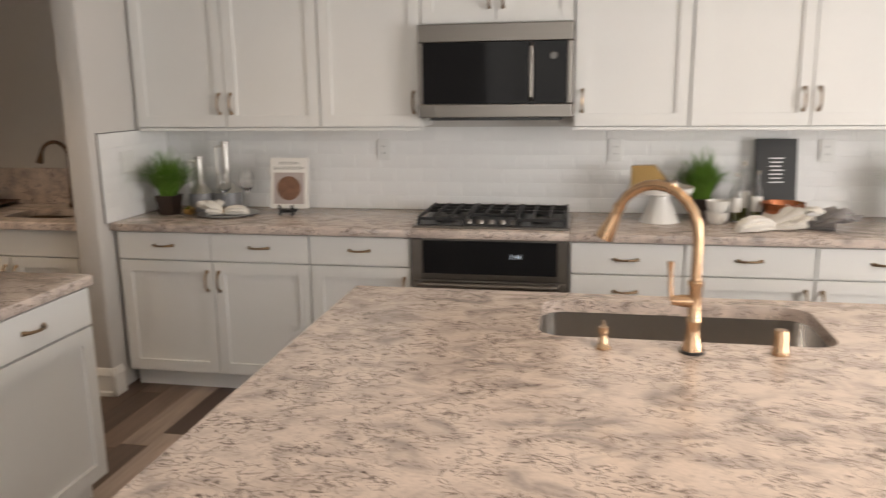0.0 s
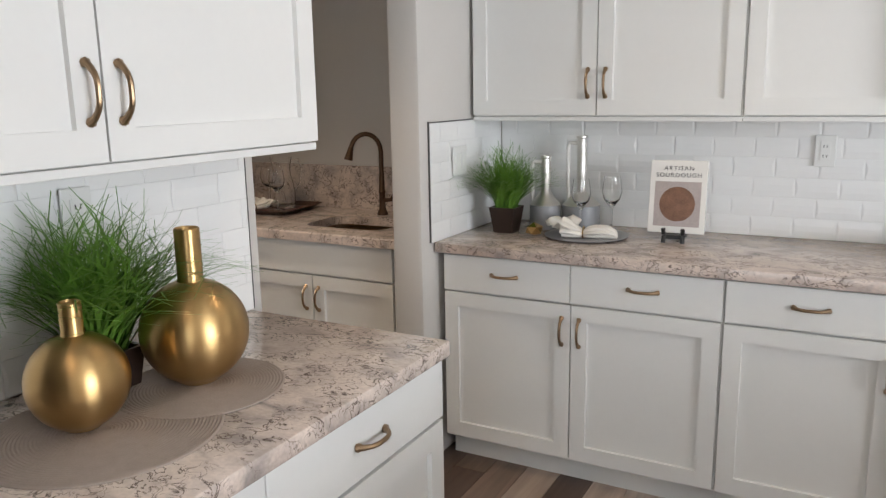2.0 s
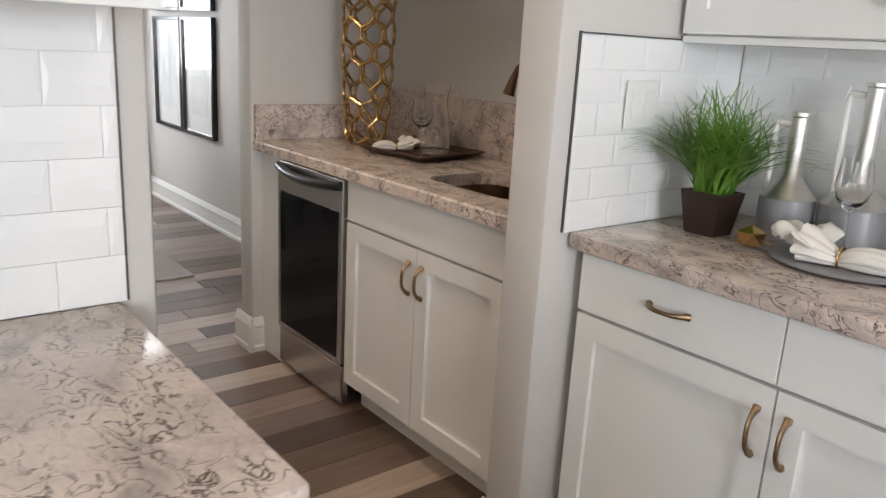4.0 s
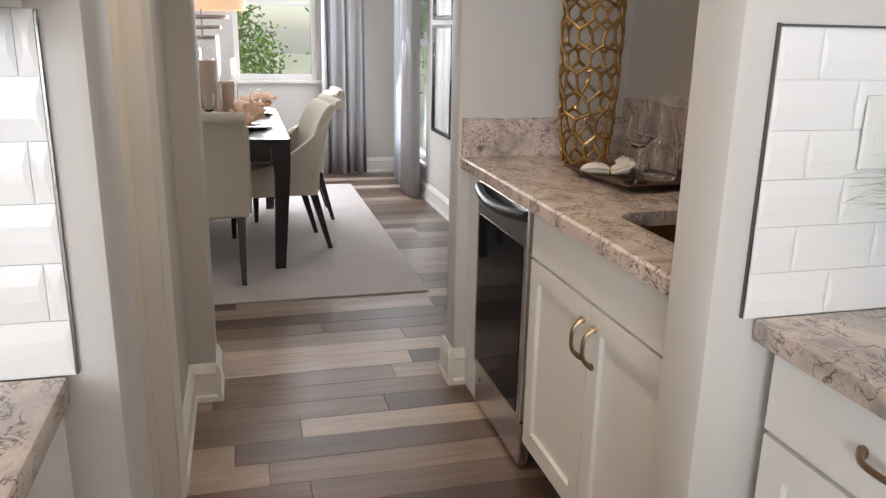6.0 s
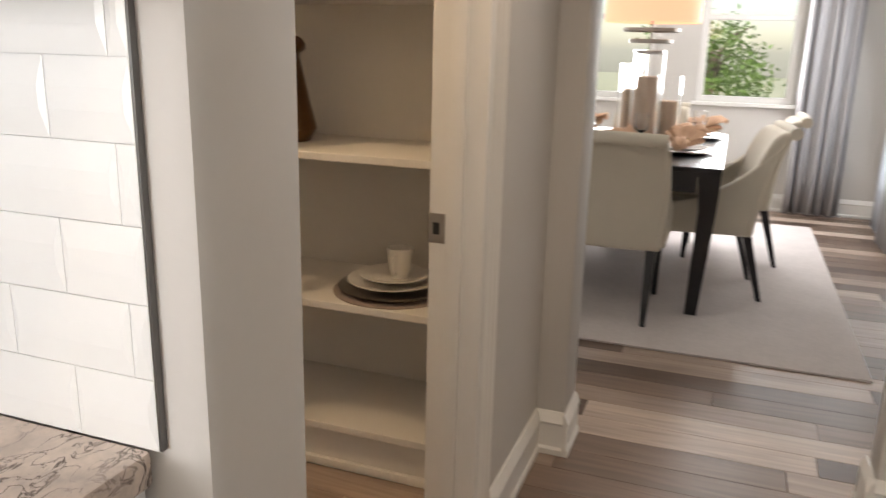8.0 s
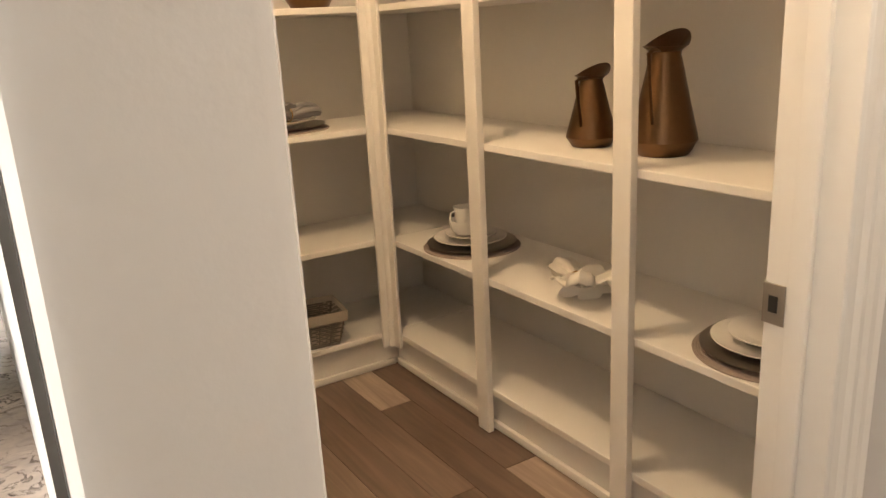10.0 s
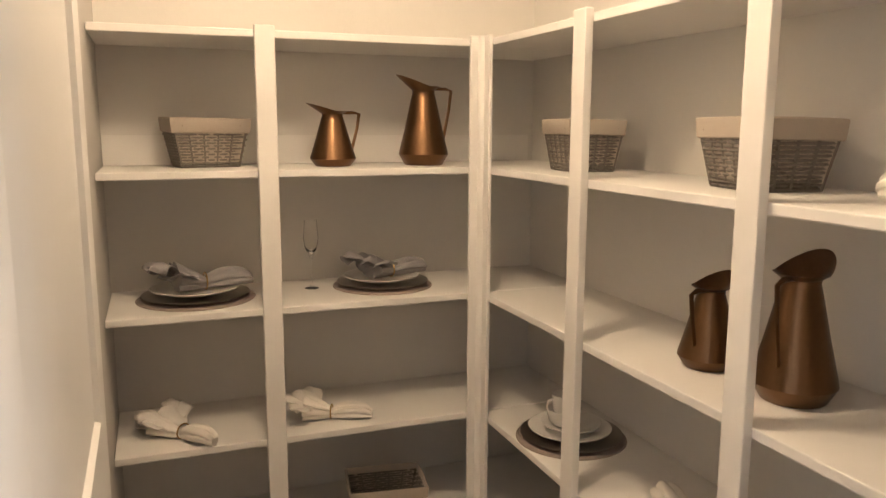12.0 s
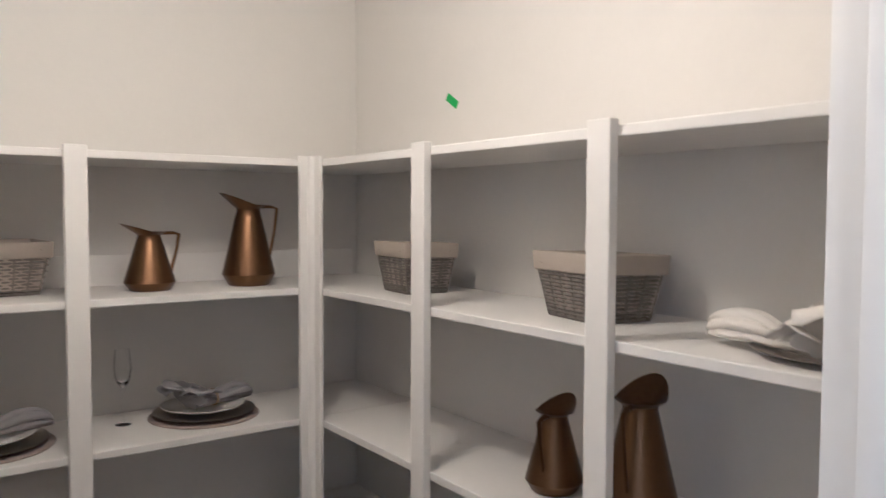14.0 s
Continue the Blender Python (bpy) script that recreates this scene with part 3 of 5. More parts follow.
wall_cabinet(1.08, pose(0.634, UY, UPB), WHITE_WALL + " and two doors", 2)
wall_cabinet(0.82, pose(1.716, UY, UPB), WHITE_WALL + " and two doors", 2)
# side run, facing the island
LX = -1.69
side = base_cabinet(1.29, pose(LX, 0.75, 0, 0, 0, 90), WHITE_BASE + " on the side run", 2, 1, depth=0.575)
for o in [c for c in side.children_recursive if c.name.startswith("drawer_front")]:
    for h in o.children:
        bpy.data.objects.remove(h)
    bpy.data.objects.remove(o)
for a, b in ((0.003, 0.664), (0.667, 1.287)):
    f = shaker("drawer_front", a, b, 0.725, 0.866, side, True)
    sub_pull(f, a, 0.725, (a + b) / 2, 0.80, False)
wall_cabinet(1.21, pose(-2.03, 0.84, 1.372, 0, 0, 90), WHITE_WALL + " over the side counter", 2, depth=0.24)
# bar
base_cabinet(0.83, pose(-3.30, 3.115, 0), "white shaker bar sink cabinet with false drawer front", 2, 1, depth=0.60, faux=True)
slab("trim_bar_filler", -2.468, -2.412, 3.10, 3.715, 0.10, 0.872, CAB, "white filler beside the bar cabinet", "filler")
slab("trim_bar_filler_2", -3.978, -3.805, 3.10, 3.715, 0.0, 0.872, CAB, "white filler beside the beverage fridge", "filler")


def worktop(name, x0, x1, y0, y1, label, hole=None, z0=0.874, z1=0.914):
    """A stone top with eased edges, and an opening for a sink if given (x0, x1, y0, y1)."""
    if not hole:
        return tagged(part(name, box(x0, x1, y0, y1, z0, z1, 0.006), QUARTZ, smooth=True), label, "countertop")
    bm = bmesh.new()
    hx0, hx1, hy0, hy1 = hole
    r, n = 0.07, 6
    inner = []
    for cx, cy, a0 in ((hx1 - r, hy1 - r, 0), (hx0 + r, hy1 - r, 90), (hx0 + r, hy0 + r, 180), (hx1 - r, hy0 + r, 270)):
        for k in range(n + 1):
            a = radians(a0 + 90 * k / n)
            inner.append((cx + r * math.cos(a), cy + r * math.sin(a)))
    quads = [(x1, y1), (x0, y1), (x0, y0), (x1, y0)]
    rings = []
    e = 0.006
    for z, ins in ((z0, 0), (z1 - e, 0), (z1, e)):
        rings.append([bm.verts.new((x + (-ins if x == x1 else ins), y + (-ins if y == y1 else ins), z)) for x, y in quads])
    low = [bm.verts.new((x, y, z0)) for x, y in inner]
    high = [bm.verts.new((x, y, z1)) for x, y in inner]
    for a, b in zip(rings, rings[1:]):
        for i in range(4):
            bm.faces.new((a[i], a[(i + 1) % 4], b[(i + 1) % 4], b[i]))
    m = len(inner)
    for i in range(m):
        bm.faces.new((low[i], high[i], high[(i + 1) % m], low[(i + 1) % m]))
    for ring, loop in ((rings[2], high), (rings[0], low)):
        for q in range(4):
            seg = loop[q * (n + 1):(q + 1) * (n + 1)]
            for a, b in zip(seg, seg[1:]):
                bm.faces.new((ring[q], a, b))
            nxt = loop[((q + 1) * (n + 1)) % m]
            bm.faces.new((ring[q], seg[-1], nxt, ring[(q + 1) % 4]))
    return tagged(part(name, bm, QUARTZ), label, "countertop")


STONE = "cream and grey veined quartz worktop"
worktop("worktop", -2.268, -0.676, 3.08, 3.715, STONE + " beside the cooktop")
worktop("worktop", 0.09, 2.54, 3.08, 3.715, STONE + " along the tiled wall")
worktop("worktop", -0.675, 0.089, 3.08, 3.715, STONE + " round the cooktop")
worktop("worktop", -2.268, -1.652, 0.745, 2.05, STONE + " on the side run")
worktop("worktop", -3.978, -2.412, 3.06, 3.715, STONE + " on the bar", (-3.02, -2.60, 3.20, 3.50))
slab("trim_upstand_back", -3.957, -2.412, 3.695, 3.719, 0.915, 1.13, QUARTZ, "veined quartz upstand behind the bar", "upstand")
slab("trim_upstand_end", -3.979, -3.9575, 3.065, 3.694, 0.915, 1.055, QUARTZ, "veined quartz upstand at the bar's end", "upstand")
# island
worktop("island_worktop", -0.625, 2.3, 0.42, 2.03, "large cream veined quartz island worktop", (0.03, 0.82, 1.57, 1.94))
isl = thing("island_cabinet", "white panelled kitchen island base", "island", pose(0, 0, 0))
part("body", box(-0.585, 2.26, 0.70, 1.985, 0.10, 0.873, 0.003), CAB, isl)
part("toe_kick", box(-0.52, 2.2, 0.76, 1.92, 0.0, 0.10), CAB, isl)
for k in range(2):
    part("end_panel", panel_face(0.54, 0.74, [(0.06, 0.48, 0.06, 0.68)], 0.008, 0.02), CAB, isl, "", False, pose(-0.587, 0.76 + 0.60 * k + 0.54, 0.12, 0, 0, -90))


def sink(name, x0, x1, y0, y1, depth, label, z=0.873):
    s = thing(name, label, "sink", pose((x0 + x1) / 2, (y0 + y1) / 2, z - depth))
    bm = bmesh.new()
    w, d = (x1 - x0) / 2 + 0.006, (y1 - y0) / 2 + 0.006
    rings = []
    for zz, k, r in ((depth, 1.0, 0.07), (0.03, 0.985, 0.07), (0.008, 0.96, 0.075), (0.0, 0.90, 0.08)):
        ring = []
        for sx, sy, a0 in ((1, 1, 0), (-1, 1, 90), (-1, -1, 180), (1, -1, 270)):
            for i in range(7):
                a = radians(a0 + 15 * i)
                ring.append(bm.verts.new((sx * (w * k - r) + r * math.cos(a), sy * (d * k - r) + r * math.sin(a), zz)))
        rings.append(ring)
    for a, b in zip(rings, rings[1:]):
        for i in range(len(a)):
            j = (i + 1) % len(a)
            bm.faces.new((a[i], b[i], b[j], a[j]))
    bm.faces.new(rings[-1])
    part("basin", bm, SINK_STEEL, s, "", True)
    part("drain", lathe([(0, 0.004), (0.03, 0.004), (0.045, 0.003), (0.045, 0.0005)], 24), DARK_STEEL, s, "round steel drain", True)
    return s


sink("kitchen_sink", 0.03, 0.82, 1.57, 1.94, 0.22, "undermounted stainless steel island sink")
# cut the island base open under the basin
part_body = [c for c in isl.children if c.name.startswith("body")][0]
bpy.data.objects.remove(part_body)
for x0, x1, y0, y1 in ((-0.585, -0.03, 0.70, 1.985), (0.88, 2.26, 0.70, 1.985), (-0.03, 0.88, 0.70, 1.52), (-0.03, 0.88, 1.96, 1.985)):
    part("body", box(x0, x1, y0, y1, 0.10, 0.873, 0.002), CAB, isl)
sink("bar_sink", -3.02, -2.60, 3.20, 3.50, 0.14, "small undermounted bronze bar sink")
for o in bpy.data.objects["bar_sink"].children:
    o.data.materials[0] = ANTIQUE if o.name.startswith("basin") else DARK_STEEL
bcab = [o for o in bpy.data.objects if o.get("label", "").startswith("white shaker bar sink")][0]
for o in [c for c in bcab.children if c.name.startswith("body")]:
    bpy.data.objects.remove(o)
for x0, x1, y0, y1, z0, z1 in ((0, 0.83, 0.0, 0.60, 0.10, 0.70), (0, 0.83, 0.0, 0.05, 0.70, 0.872), (0, 0.83, 0.42, 0.60, 0.70, 0.872)):
    part("body", box(x0, x1, y0, y1, z0, z1), CAB, bcab)

# ---- appliances ----
oven = thing("wall_oven", "stainless built-in oven under the cooktop with black glass", "oven", pose(-0.674, 3.105, 0))
part("body", box(0.004, 0.757, 0.0, 0.58, 0.06, 0.872), STEEL, oven)
part("frame", box(0.004, 0.06, -0.014, -0.0005, 0.10, 0.868, 0.003), STEEL, oven)
part("frame", box(0.705, 0.757, -0.014, -0.0005, 0.10, 0.868, 0.003), STEEL, oven)
part("frame", box(0.0605, 0.7045, -0.014, -0.0005, 0.10, 0.16, 0.003), STEEL, oven)
part("control_panel", box(0.061, 0.704, -0.012, -0.0006, 0.70, 0.862, 0.003), BLACK_GLASS, oven, "black glass control panel")
od = part("oven_door", box(0.02, 0.741, -0.034, -0.0145, 0.165, 0.672, 0.004), STEEL, oven)
part("door_glass", box(0.07, 0.69, -0.037, -0.0345, 0.20, 0.60), BLACK_GLASS, od, "black oven door glass")
part("oven_handle", sweep([(0.05, -0.034, 0.66), (0.055, -0.075, 0.66), (0.10, -0.08, 0.66), (0.66, -0.08, 0.66), (0.705, -0.075, 0.66), (0.71, -0.034, 0.66)], 0.012, 12), STEEL, od, "round steel bar handle", True)
cu = bpy.data.curves.new("clock", "FONT")
cu.body, cu.size, cu.extrude = "1:44", 0.035, 0.0006
clock = new("clock_digits", cu)
clock.parent, clock.matrix_basis = oven, pose(0.48, -0.0135, 0.78, 90, 0, 0)
cu.materials.append(glowing("blue_digits", (0.5, 0.6, 0.7), 0.6))

cook = thing("cooktop", "black gas cooktop with cast iron grates and steel knobs", "cooktop", pose(-0.292, 3.385, 0.9145))
part("tray", box(-0.375, 0.375, -0.25, 0.25, 0, 0.012, 0.004), STEEL, cook)
part("pan", box(-0.36, 0.36, -0.235, 0.235, 0.0125, 0.016), BLACK, cook, "black enamel burner pan")
for gx in (-0.24, 0.0, 0.24):
    gr = bmesh.new()
    ys = -0.10 if gx == 0 else -0.225
    for x in (-0.112, -0.04, 0.04, 0.112):
        box(gx + x - 0.006, gx + x + 0.006, ys, 0.225, 0.040, 0.056, 0.002, gr, 1)
    for y in (ys, 0.02, 0.12, 0.213):
        box(gx - 0.117, gx + 0.117, y, y + 0.012, 0.036, 0.050, 0.002, gr, 1)
    for x in (-0.112, 0.112):
        for y in (ys, 0.213):
            box(gx + x - 0.008, gx + x + 0.008, y, y + 0.014, 0.016, 0.04, 0, gr)
    part("grate", gr, IRON, cook, "black cast iron grate")
for bx, by, br in ((-0.24, 0.12, 0.045), (-0.24, -0.12, 0.05), (0.0, 0.10, 0.06), (0.24, 0.12, 0.045), (0.24, -0.12, 0.05)):
    part("burner", lathe([(0, 0.032), (br * 0.7, 0.032), (br * 0.75, 0.026), (br, 0.024), (br, 0.0165)], 24, center=(bx, by, 0)), IRON, cook, "", True)
for k in range(5):
    part("knob", lathe([(0.0, 0.036), (0.015, 0.036), (0.018, 0.032), (0.020, 0.017), (0.023, 0.0165)], 20, center=(-0.11 + 0.055 * k, -0.185, 0)), STEEL, cook, "round steel knob", True)

mw = thing("microwave", "stainless over-the-range microwave with black glass door", "microwave", pose(-0.67, 3.36, 1.435))
part("body", box(0.0, 0.752, 0.0, 0.355, 0.0, 0.445, 0.004), STEEL, mw)
part("front_top", box(0.0, 0.752, -0.03, -0.0005, 0.36, 0.445, 0.004), STEEL, mw)
part("front_bottom", box(0.0, 0.752, -0.03, -0.0005, 0.0, 0.065, 0.004), STEEL, mw)
part("front_side", box(0.725, 0.752, -0.03, -0.0005, 0.0655, 0.3595, 0.004), STEEL, mw)
part("front_side", box(0.0, 0.02, -0.03, -0.0005, 0.0655, 0.3595, 0.004), STEEL, mw)
part("door_glass", box(0.0205, 0.7245, -0.027, -0.0006, 0.066, 0.359, 0.002), BLACK_GLASS, mw, "black glass door and keypad")
part("mw_handle", sweep([(0.555, -0.027, 0.085), (0.555, -0.065, 0.10), (0.555, -0.068, 0.21), (0.555, -0.065, 0.33), (0.555, -0.027, 0.345)], 0.011, 12), STEEL, mw, "upright steel handle", True)
part("vent", box(0.05, 0.70, -0.005, 0.25, -0.015, -0.0005), BLACK, mw, "black vent grille underneath")
part("dial", lathe([(0, 0.006), (0.016, 0.006), (0.018, 0.0)], 20), DARK_STEEL, mw, "round control dial", True, pose(0.66, -0.0275, 0.29, 90, 0, 0))

fr = thing("refrigerator", "tall dark stainless refrigerator beside the counter", "refrigerator", pose(-2.26, -0.21, 0))
part("body", box(0.0, 0.72, 0.0, 0.93, 0.02, 1.78, 0.006), DARK_STEEL, fr)
for z0, z1 in ((0.05, 0.70), (0.71, 1.77)):
    for y0, y1 in ((0.005, 0.462), (0.468, 0.925)):
        d = part("fridge_door", box(0.725, 0.80, y0, y1, z0, z1, 0.012), STEEL, fr, "", True)
        part("handle", sweep([(0.80, 0.465 + (0.04 if y0 > 0.3 else -0.04), z0 + 0.1), (0.84, 0.465 + (0.04 if y0 > 0.3 else -0.04), z0 + 0.13), (0.84, 0.465 + (0.04 if y0 > 0.3 else -0.04), z1 - 0.13), (0.80, 0.465 + (0.04 if y0 > 0.3 else -0.04), z1 - 0.1)], 0.011, 10), STEEL, d, "", True)

bev = thing("beverage_fridge", "built-in beverage fridge with dark glass door", "fridge", pose(-3.80, 3.10, 0))
part("body", box(0.0, 0.495, 0.02, 0.60, 0.10, 0.868), BLACK, bev)
bd = part("fridge_door", box(0.003, 0.492, -0.02, 0.0195, 0.175, 0.862, 0.004), SINK_STEEL, bev, "brushed steel door frame")
part("door_glass", box(0.030, 0.468, -0.0225, -0.0205, 0.20, 0.745), BLACK_GLASS, bd, "dark glass pane")
part("handle", sweep([(0.012 + 0.471 * k / 12, -0.020 - 0.034 * math.sin(math.pi * k / 12) ** 0.8, 0.838 - 0.012 * math.sin(math.pi * k / 12)) for k in range(13)], 0.017, 10), BLACK, bd, "black bowed grip handle", True)
part("toe_grille", box(0.003, 0.492, -0.012, 0.0195, 0.02, 0.168, 0.004), SINK_STEEL, bev, "brushed steel kick panel")
part("lock", lathe([(0, 0.003), (0.007, 0.003), (0.008, 0)], 16), DARK_STEEL, bev, "round lock", True, pose(0.06, -0.0125, 0.12, 90, 0, 0))

# ---- pantry shelving ----
SX, SY = -3.645, 0.0
LEVELS = [0.160, 0.561, 1.008, 1.456, 1.888]
SH = 0.024
shw = thing("pantry_shelving", "cream painted built-in shelves along the pantry's long wall", "shelving", pose(0, 0, 0))
shs = thing("pantry_shelving", "cream painted built-in shelves along the pantry's end wall", "shelving", pose(0, 0, 0))
for z in LEVELS:
    part("shelf", box(-4.058, SX - 0.003, SY + 0.001, 1.926, z - SH, z, 0.003), SHELF, shw)
    part("shelf", box(-4.058, -2.402, -0.438, SY - 0.003, z - SH, z, 0.003), SHELF, shs)
for y0, y1 in ((0.634, 0.697), (1.280, 1.343)):
    part("post", box(SX - 0.0025, SX + 0.022, y0, y1, 0.0, LEVELS[-1] + 0.012, 0.003), SHELF, shw)
part("post", box(SX - 0.0025, SX + 0.012, 0.028, 0.068, 0.10, LEVELS[-1] + 0.01, 0.003), SHELF, shw)
part("post", box(-2.934, -2.872, SY - 0.0025, SY + 0.022, 0.0, LEVELS[-1] + 0.012, 0.003), SHELF, shs)
part("post", box(-3.622, -3.590, SY - 0.0025, SY + 0.012, 0.10, LEVELS[-1] + 0.01, 0.003), SHELF, shs)
cp = bmesh.new()
sweep([(SX + 0.004, SY + 0.008, 0.10), (SX + 0.004, SY + 0.008, LEVELS[-1] + 0.01)], 0.024, 12, cp)
part("corner_post", cp, SHELF, shw, "", True)
part("plinth", box(SX - 0.045, SX - 0.03, SY - 0.03, 1.926, 0.0, LEVELS[0] - SH), SHELF, shw)
part("plinth", box(SX - 0.03, -2.402, SY - 0.045, SY - 0.03, 0.0, LEVELS[0] - SH), SHELF, shs)
part("shoe_mould", box(SX - 0.03, SX - 0.012, SY - 0.012, 1.926, 0.0, 0.03, 0.006), SHELF, shw, "", True)
part("shoe_mould", box(SX - 0.012, -2.402, SY - 0.03, SY - 0.012, 0.0, 0.03, 0.006), SHELF, shs, "", True)
part("cleat", box(-4.03, -2.402, -0.437, -0.42, LEVELS[3] + 0.001, LEVELS[3] + 0.105), SHELF, shs)

# ---- kinds of things ----


def grass_plant(m, label, reach=0.15, height=0.22, blades=420, seed=1, pot=(0.045, 0.065, 0.10)):
    """A square tapered pot with a mop of thin curved blades."""
    p = thing("grass_plant", label, "plant", m, "potted grasses")
    r0, r1, h = pot
    bm = bmesh.new()
    rings = [[bm.verts.new((sx * r, sy * r, z)) for sx, sy in ((-1, -1), (1, -1), (1, 1), (-1, 1))] for r, z in ((r0, 0), (r1, h), (r1 - 0.008, h), (r1 - 0.012, h - 0.015))]
    bm.faces.new(rings[0][::-1])
    for a, b in zip(rings, rings[1:]):
        for i in range(4):
            bm.faces.new((a[i], a[(i + 1) % 4], b[(i + 1) % 4], b[i]))
    bm.faces.new(rings[-1])
    part("pot", bm, POT, p, "brown tapered square pot")
    rr = random.Random(seed)
    v, f = [], []
    for _ in range(blades):
        a, lean = rr.uniform(0, 6.283), rr.random() ** 0.7
        bx, by = rr.uniform(-0.6, 0.6) * r1, rr.uniform(-0.6, 0.6) * r1
        ln = height * rr.uniform(0.75, 1.12)
        w = rr.uniform(0.0026, 0.0050)
        twist = rr.uniform(-2.2, 2.2)
        base = len(v)
        for k in range(6):
            u = k / 5
            out = reach * (0.15 + lean) * (u ** 1.25)
            z = h - 0.012 + ln * (u - 0.55 * lean * u ** 2.6)
            aa = a + twist * u * u
            ww = w * (1 - 0.8 * u)
            cx, cy = bx + out * math.cos(aa), by + out * math.sin(aa)
            v += [(cx - ww * math.sin(aa), cy + ww * math.cos(aa), z), (cx + ww * math.sin(aa), cy - ww * math.cos(aa), z)]
            if k:
                i = base + 2 * k
                f.append((i - 2, i - 1, i + 1, i))
    me = bpy.data.meshes.new("foliage")
    me.from_pydata(v, [], f)
    me.materials.append(GREEN)
    fo = new("foliage", me)
    fo.parent = p
    fo["label"] = "fine green arching grass blades"
    return p


def napkin(parent_or_none, m, mat, label, size=0.13, seed=1, lift=0.02, ring=True, group="folded napkins"):
    """A pleated cloth drawn through a ring: a narrow tail on one side, folded petals fanned on the other."""
    rr = random.Random(seed)
    n = thing("napkin", label, "napkin", m, group)
    k = 1.5 * size / 0.13
    bm = bmesh.new()
    nu, nt = 26, 44
    ph, pleats = rr.uniform(0, 6), rr.choice((5, 6, 7))
    rows = []
    for i in range(nu + 1):
        u = i / nu
        x = (-0.105 + 0.15 * u) * k
        tail = math.sin(math.pi * min(u / 0.62, 1)) ** 0.55
        wide = (0.010 + 0.013 * tail) if u < 0.62 else 0.012 + 0.042 * ((u - 0.62) / 0.38) ** 0.8
        tall = (0.009 + 0.009 * tail) if u < 0.62 else 0.011 + 0.016 * ((u - 0.62) / 0.38)
        row = []
        for j in range(nt):
            a = 2 * math.pi * j / nt
            crease = abs(math.sin(pleats * a / 2 + ph + 1.2 * u)) ** 0.6
            r = 0.74 + 0.36 * crease + 0.10 * noise.noise(Vector((u * 5, 3 * math.cos(a), seed + 3 * math.sin(a))))
            row.append(bm.verts.new((x + 0.004 * k * noise.noise(Vector((u * 4, a, seed))), wide * k * r * math.cos(a), max(tall * k * (1.05 + r * math.sin(a)), 0.0012))))
        rows.append(row)
    for p, q in zip(rows, rows[1:]):
        for j in range(nt):
            bm.faces.new((p[j], p[(j + 1) % nt], q[(j + 1) % nt], q[j]))
    bm.faces.new(rows[0][::-1])
    bm.faces.new(rows[-1])
    part("cloth", bm, mat, n, "", True)
    petals = 5
    for q in range(petals):
        yaw = radians(-78 + 156 * q / (petals - 1) + rr.uniform(-12, 12))
        rise = rr.uniform(0.3, 0.7) + (0.5 if q in (1, 3) else 0.0)
        ln, wd, fold = k * rr.uniform(0.058, 0.082), k * rr.uniform(0.026, 0.038), rr.uniform(0.35, 0.8)
        pm = bmesh.new()
        grid = []
        for i in range(9):
            u = i / 8
            line = []
            for j in range(9):
                t = -1 + j / 4
                out = ln * u * (1 - 0.22 * t * t * u)
                half = wd * (0.30 + 0.9 * u - 0.35 * u * u) * t
                z = 0.021 * k + rise * ln * u - 0.5 * rise * ln * u ** 3 * (1.3 if q % 2 else 0.6) - fold * abs(half) * 0.8 + 0.006 * k * noise.noise(Vector((3 * u, 2 * t, seed + q)))
                line.append(pm.verts.new((0.028 * k + out * math.cos(yaw) - half * math.sin(yaw), out * math.sin(yaw) + half * math.cos(yaw), max(z, 0.002))))
            grid.append(line)
        for i in range(8):
            for j in range(8):
                pm.faces.new((grid[i][j], grid[i + 1][j], grid[i + 1][j + 1], grid[i][j + 1]))
        po = part("petal", pm, mat, n, "", True)
        po.modifiers.new("thick", "SOLIDIFY").thickness = 0.0022
    if ring:
        pts = [(-0.012 * k, 0.0175 * math.cos(a) * k, 0.014 * k + 0.0165 * math.sin(a) * k) for a in [2 * math.pi * i / 18 for i in range(18)]]
        part("napkin_ring", sweep(pts, 0.0026, 8, None, True), GOLD, n, "thin metal napkin ring", True)
    return n


def plate(name, m, r, mat, label, h=0.016, group="plates", category="plate"):
    prof = [(0, 0.003), (r * 0.55, 0.0), (r * 0.6, 0.001), (r * 0.98, h - 0.003), (r, h), (r * 0.985, h + 0.001), (r * 0.63, 0.006), (r * 0.55, 0.0045), (0, 0.0048)]
    return tagged(part(name, lathe(prof, 40), mat, None, "", True, m), label, category, group)


def cup(name, m, r, h, label, category="cup", group="cups and bowls", flare=1.0, handle=False):
    t = thing(name, label, category, m, group)
    part("bowl", lathe([(0, 0.0), (r * 0.6, 0.0), (r * 0.62, 0.004), (r * 0.85, h * 0.3), (r * flare, h), (r * flare - 0.003, h), (r * 0.8, h * 0.32), (0, 0.008)], 28), PORCELAIN, t, "", True)
    if handle:
        part("handle", sweep([(r * 0.9, 0, h * 0.85), (r * 1.4, 0, h * 0.8), (r * 1.5, 0, h * 0.5), (r * 1.3, 0, h * 0.25), (r * 0.82, 0, h * 0.2)], 0.004), PORCELAIN, t, "", True)
    return t


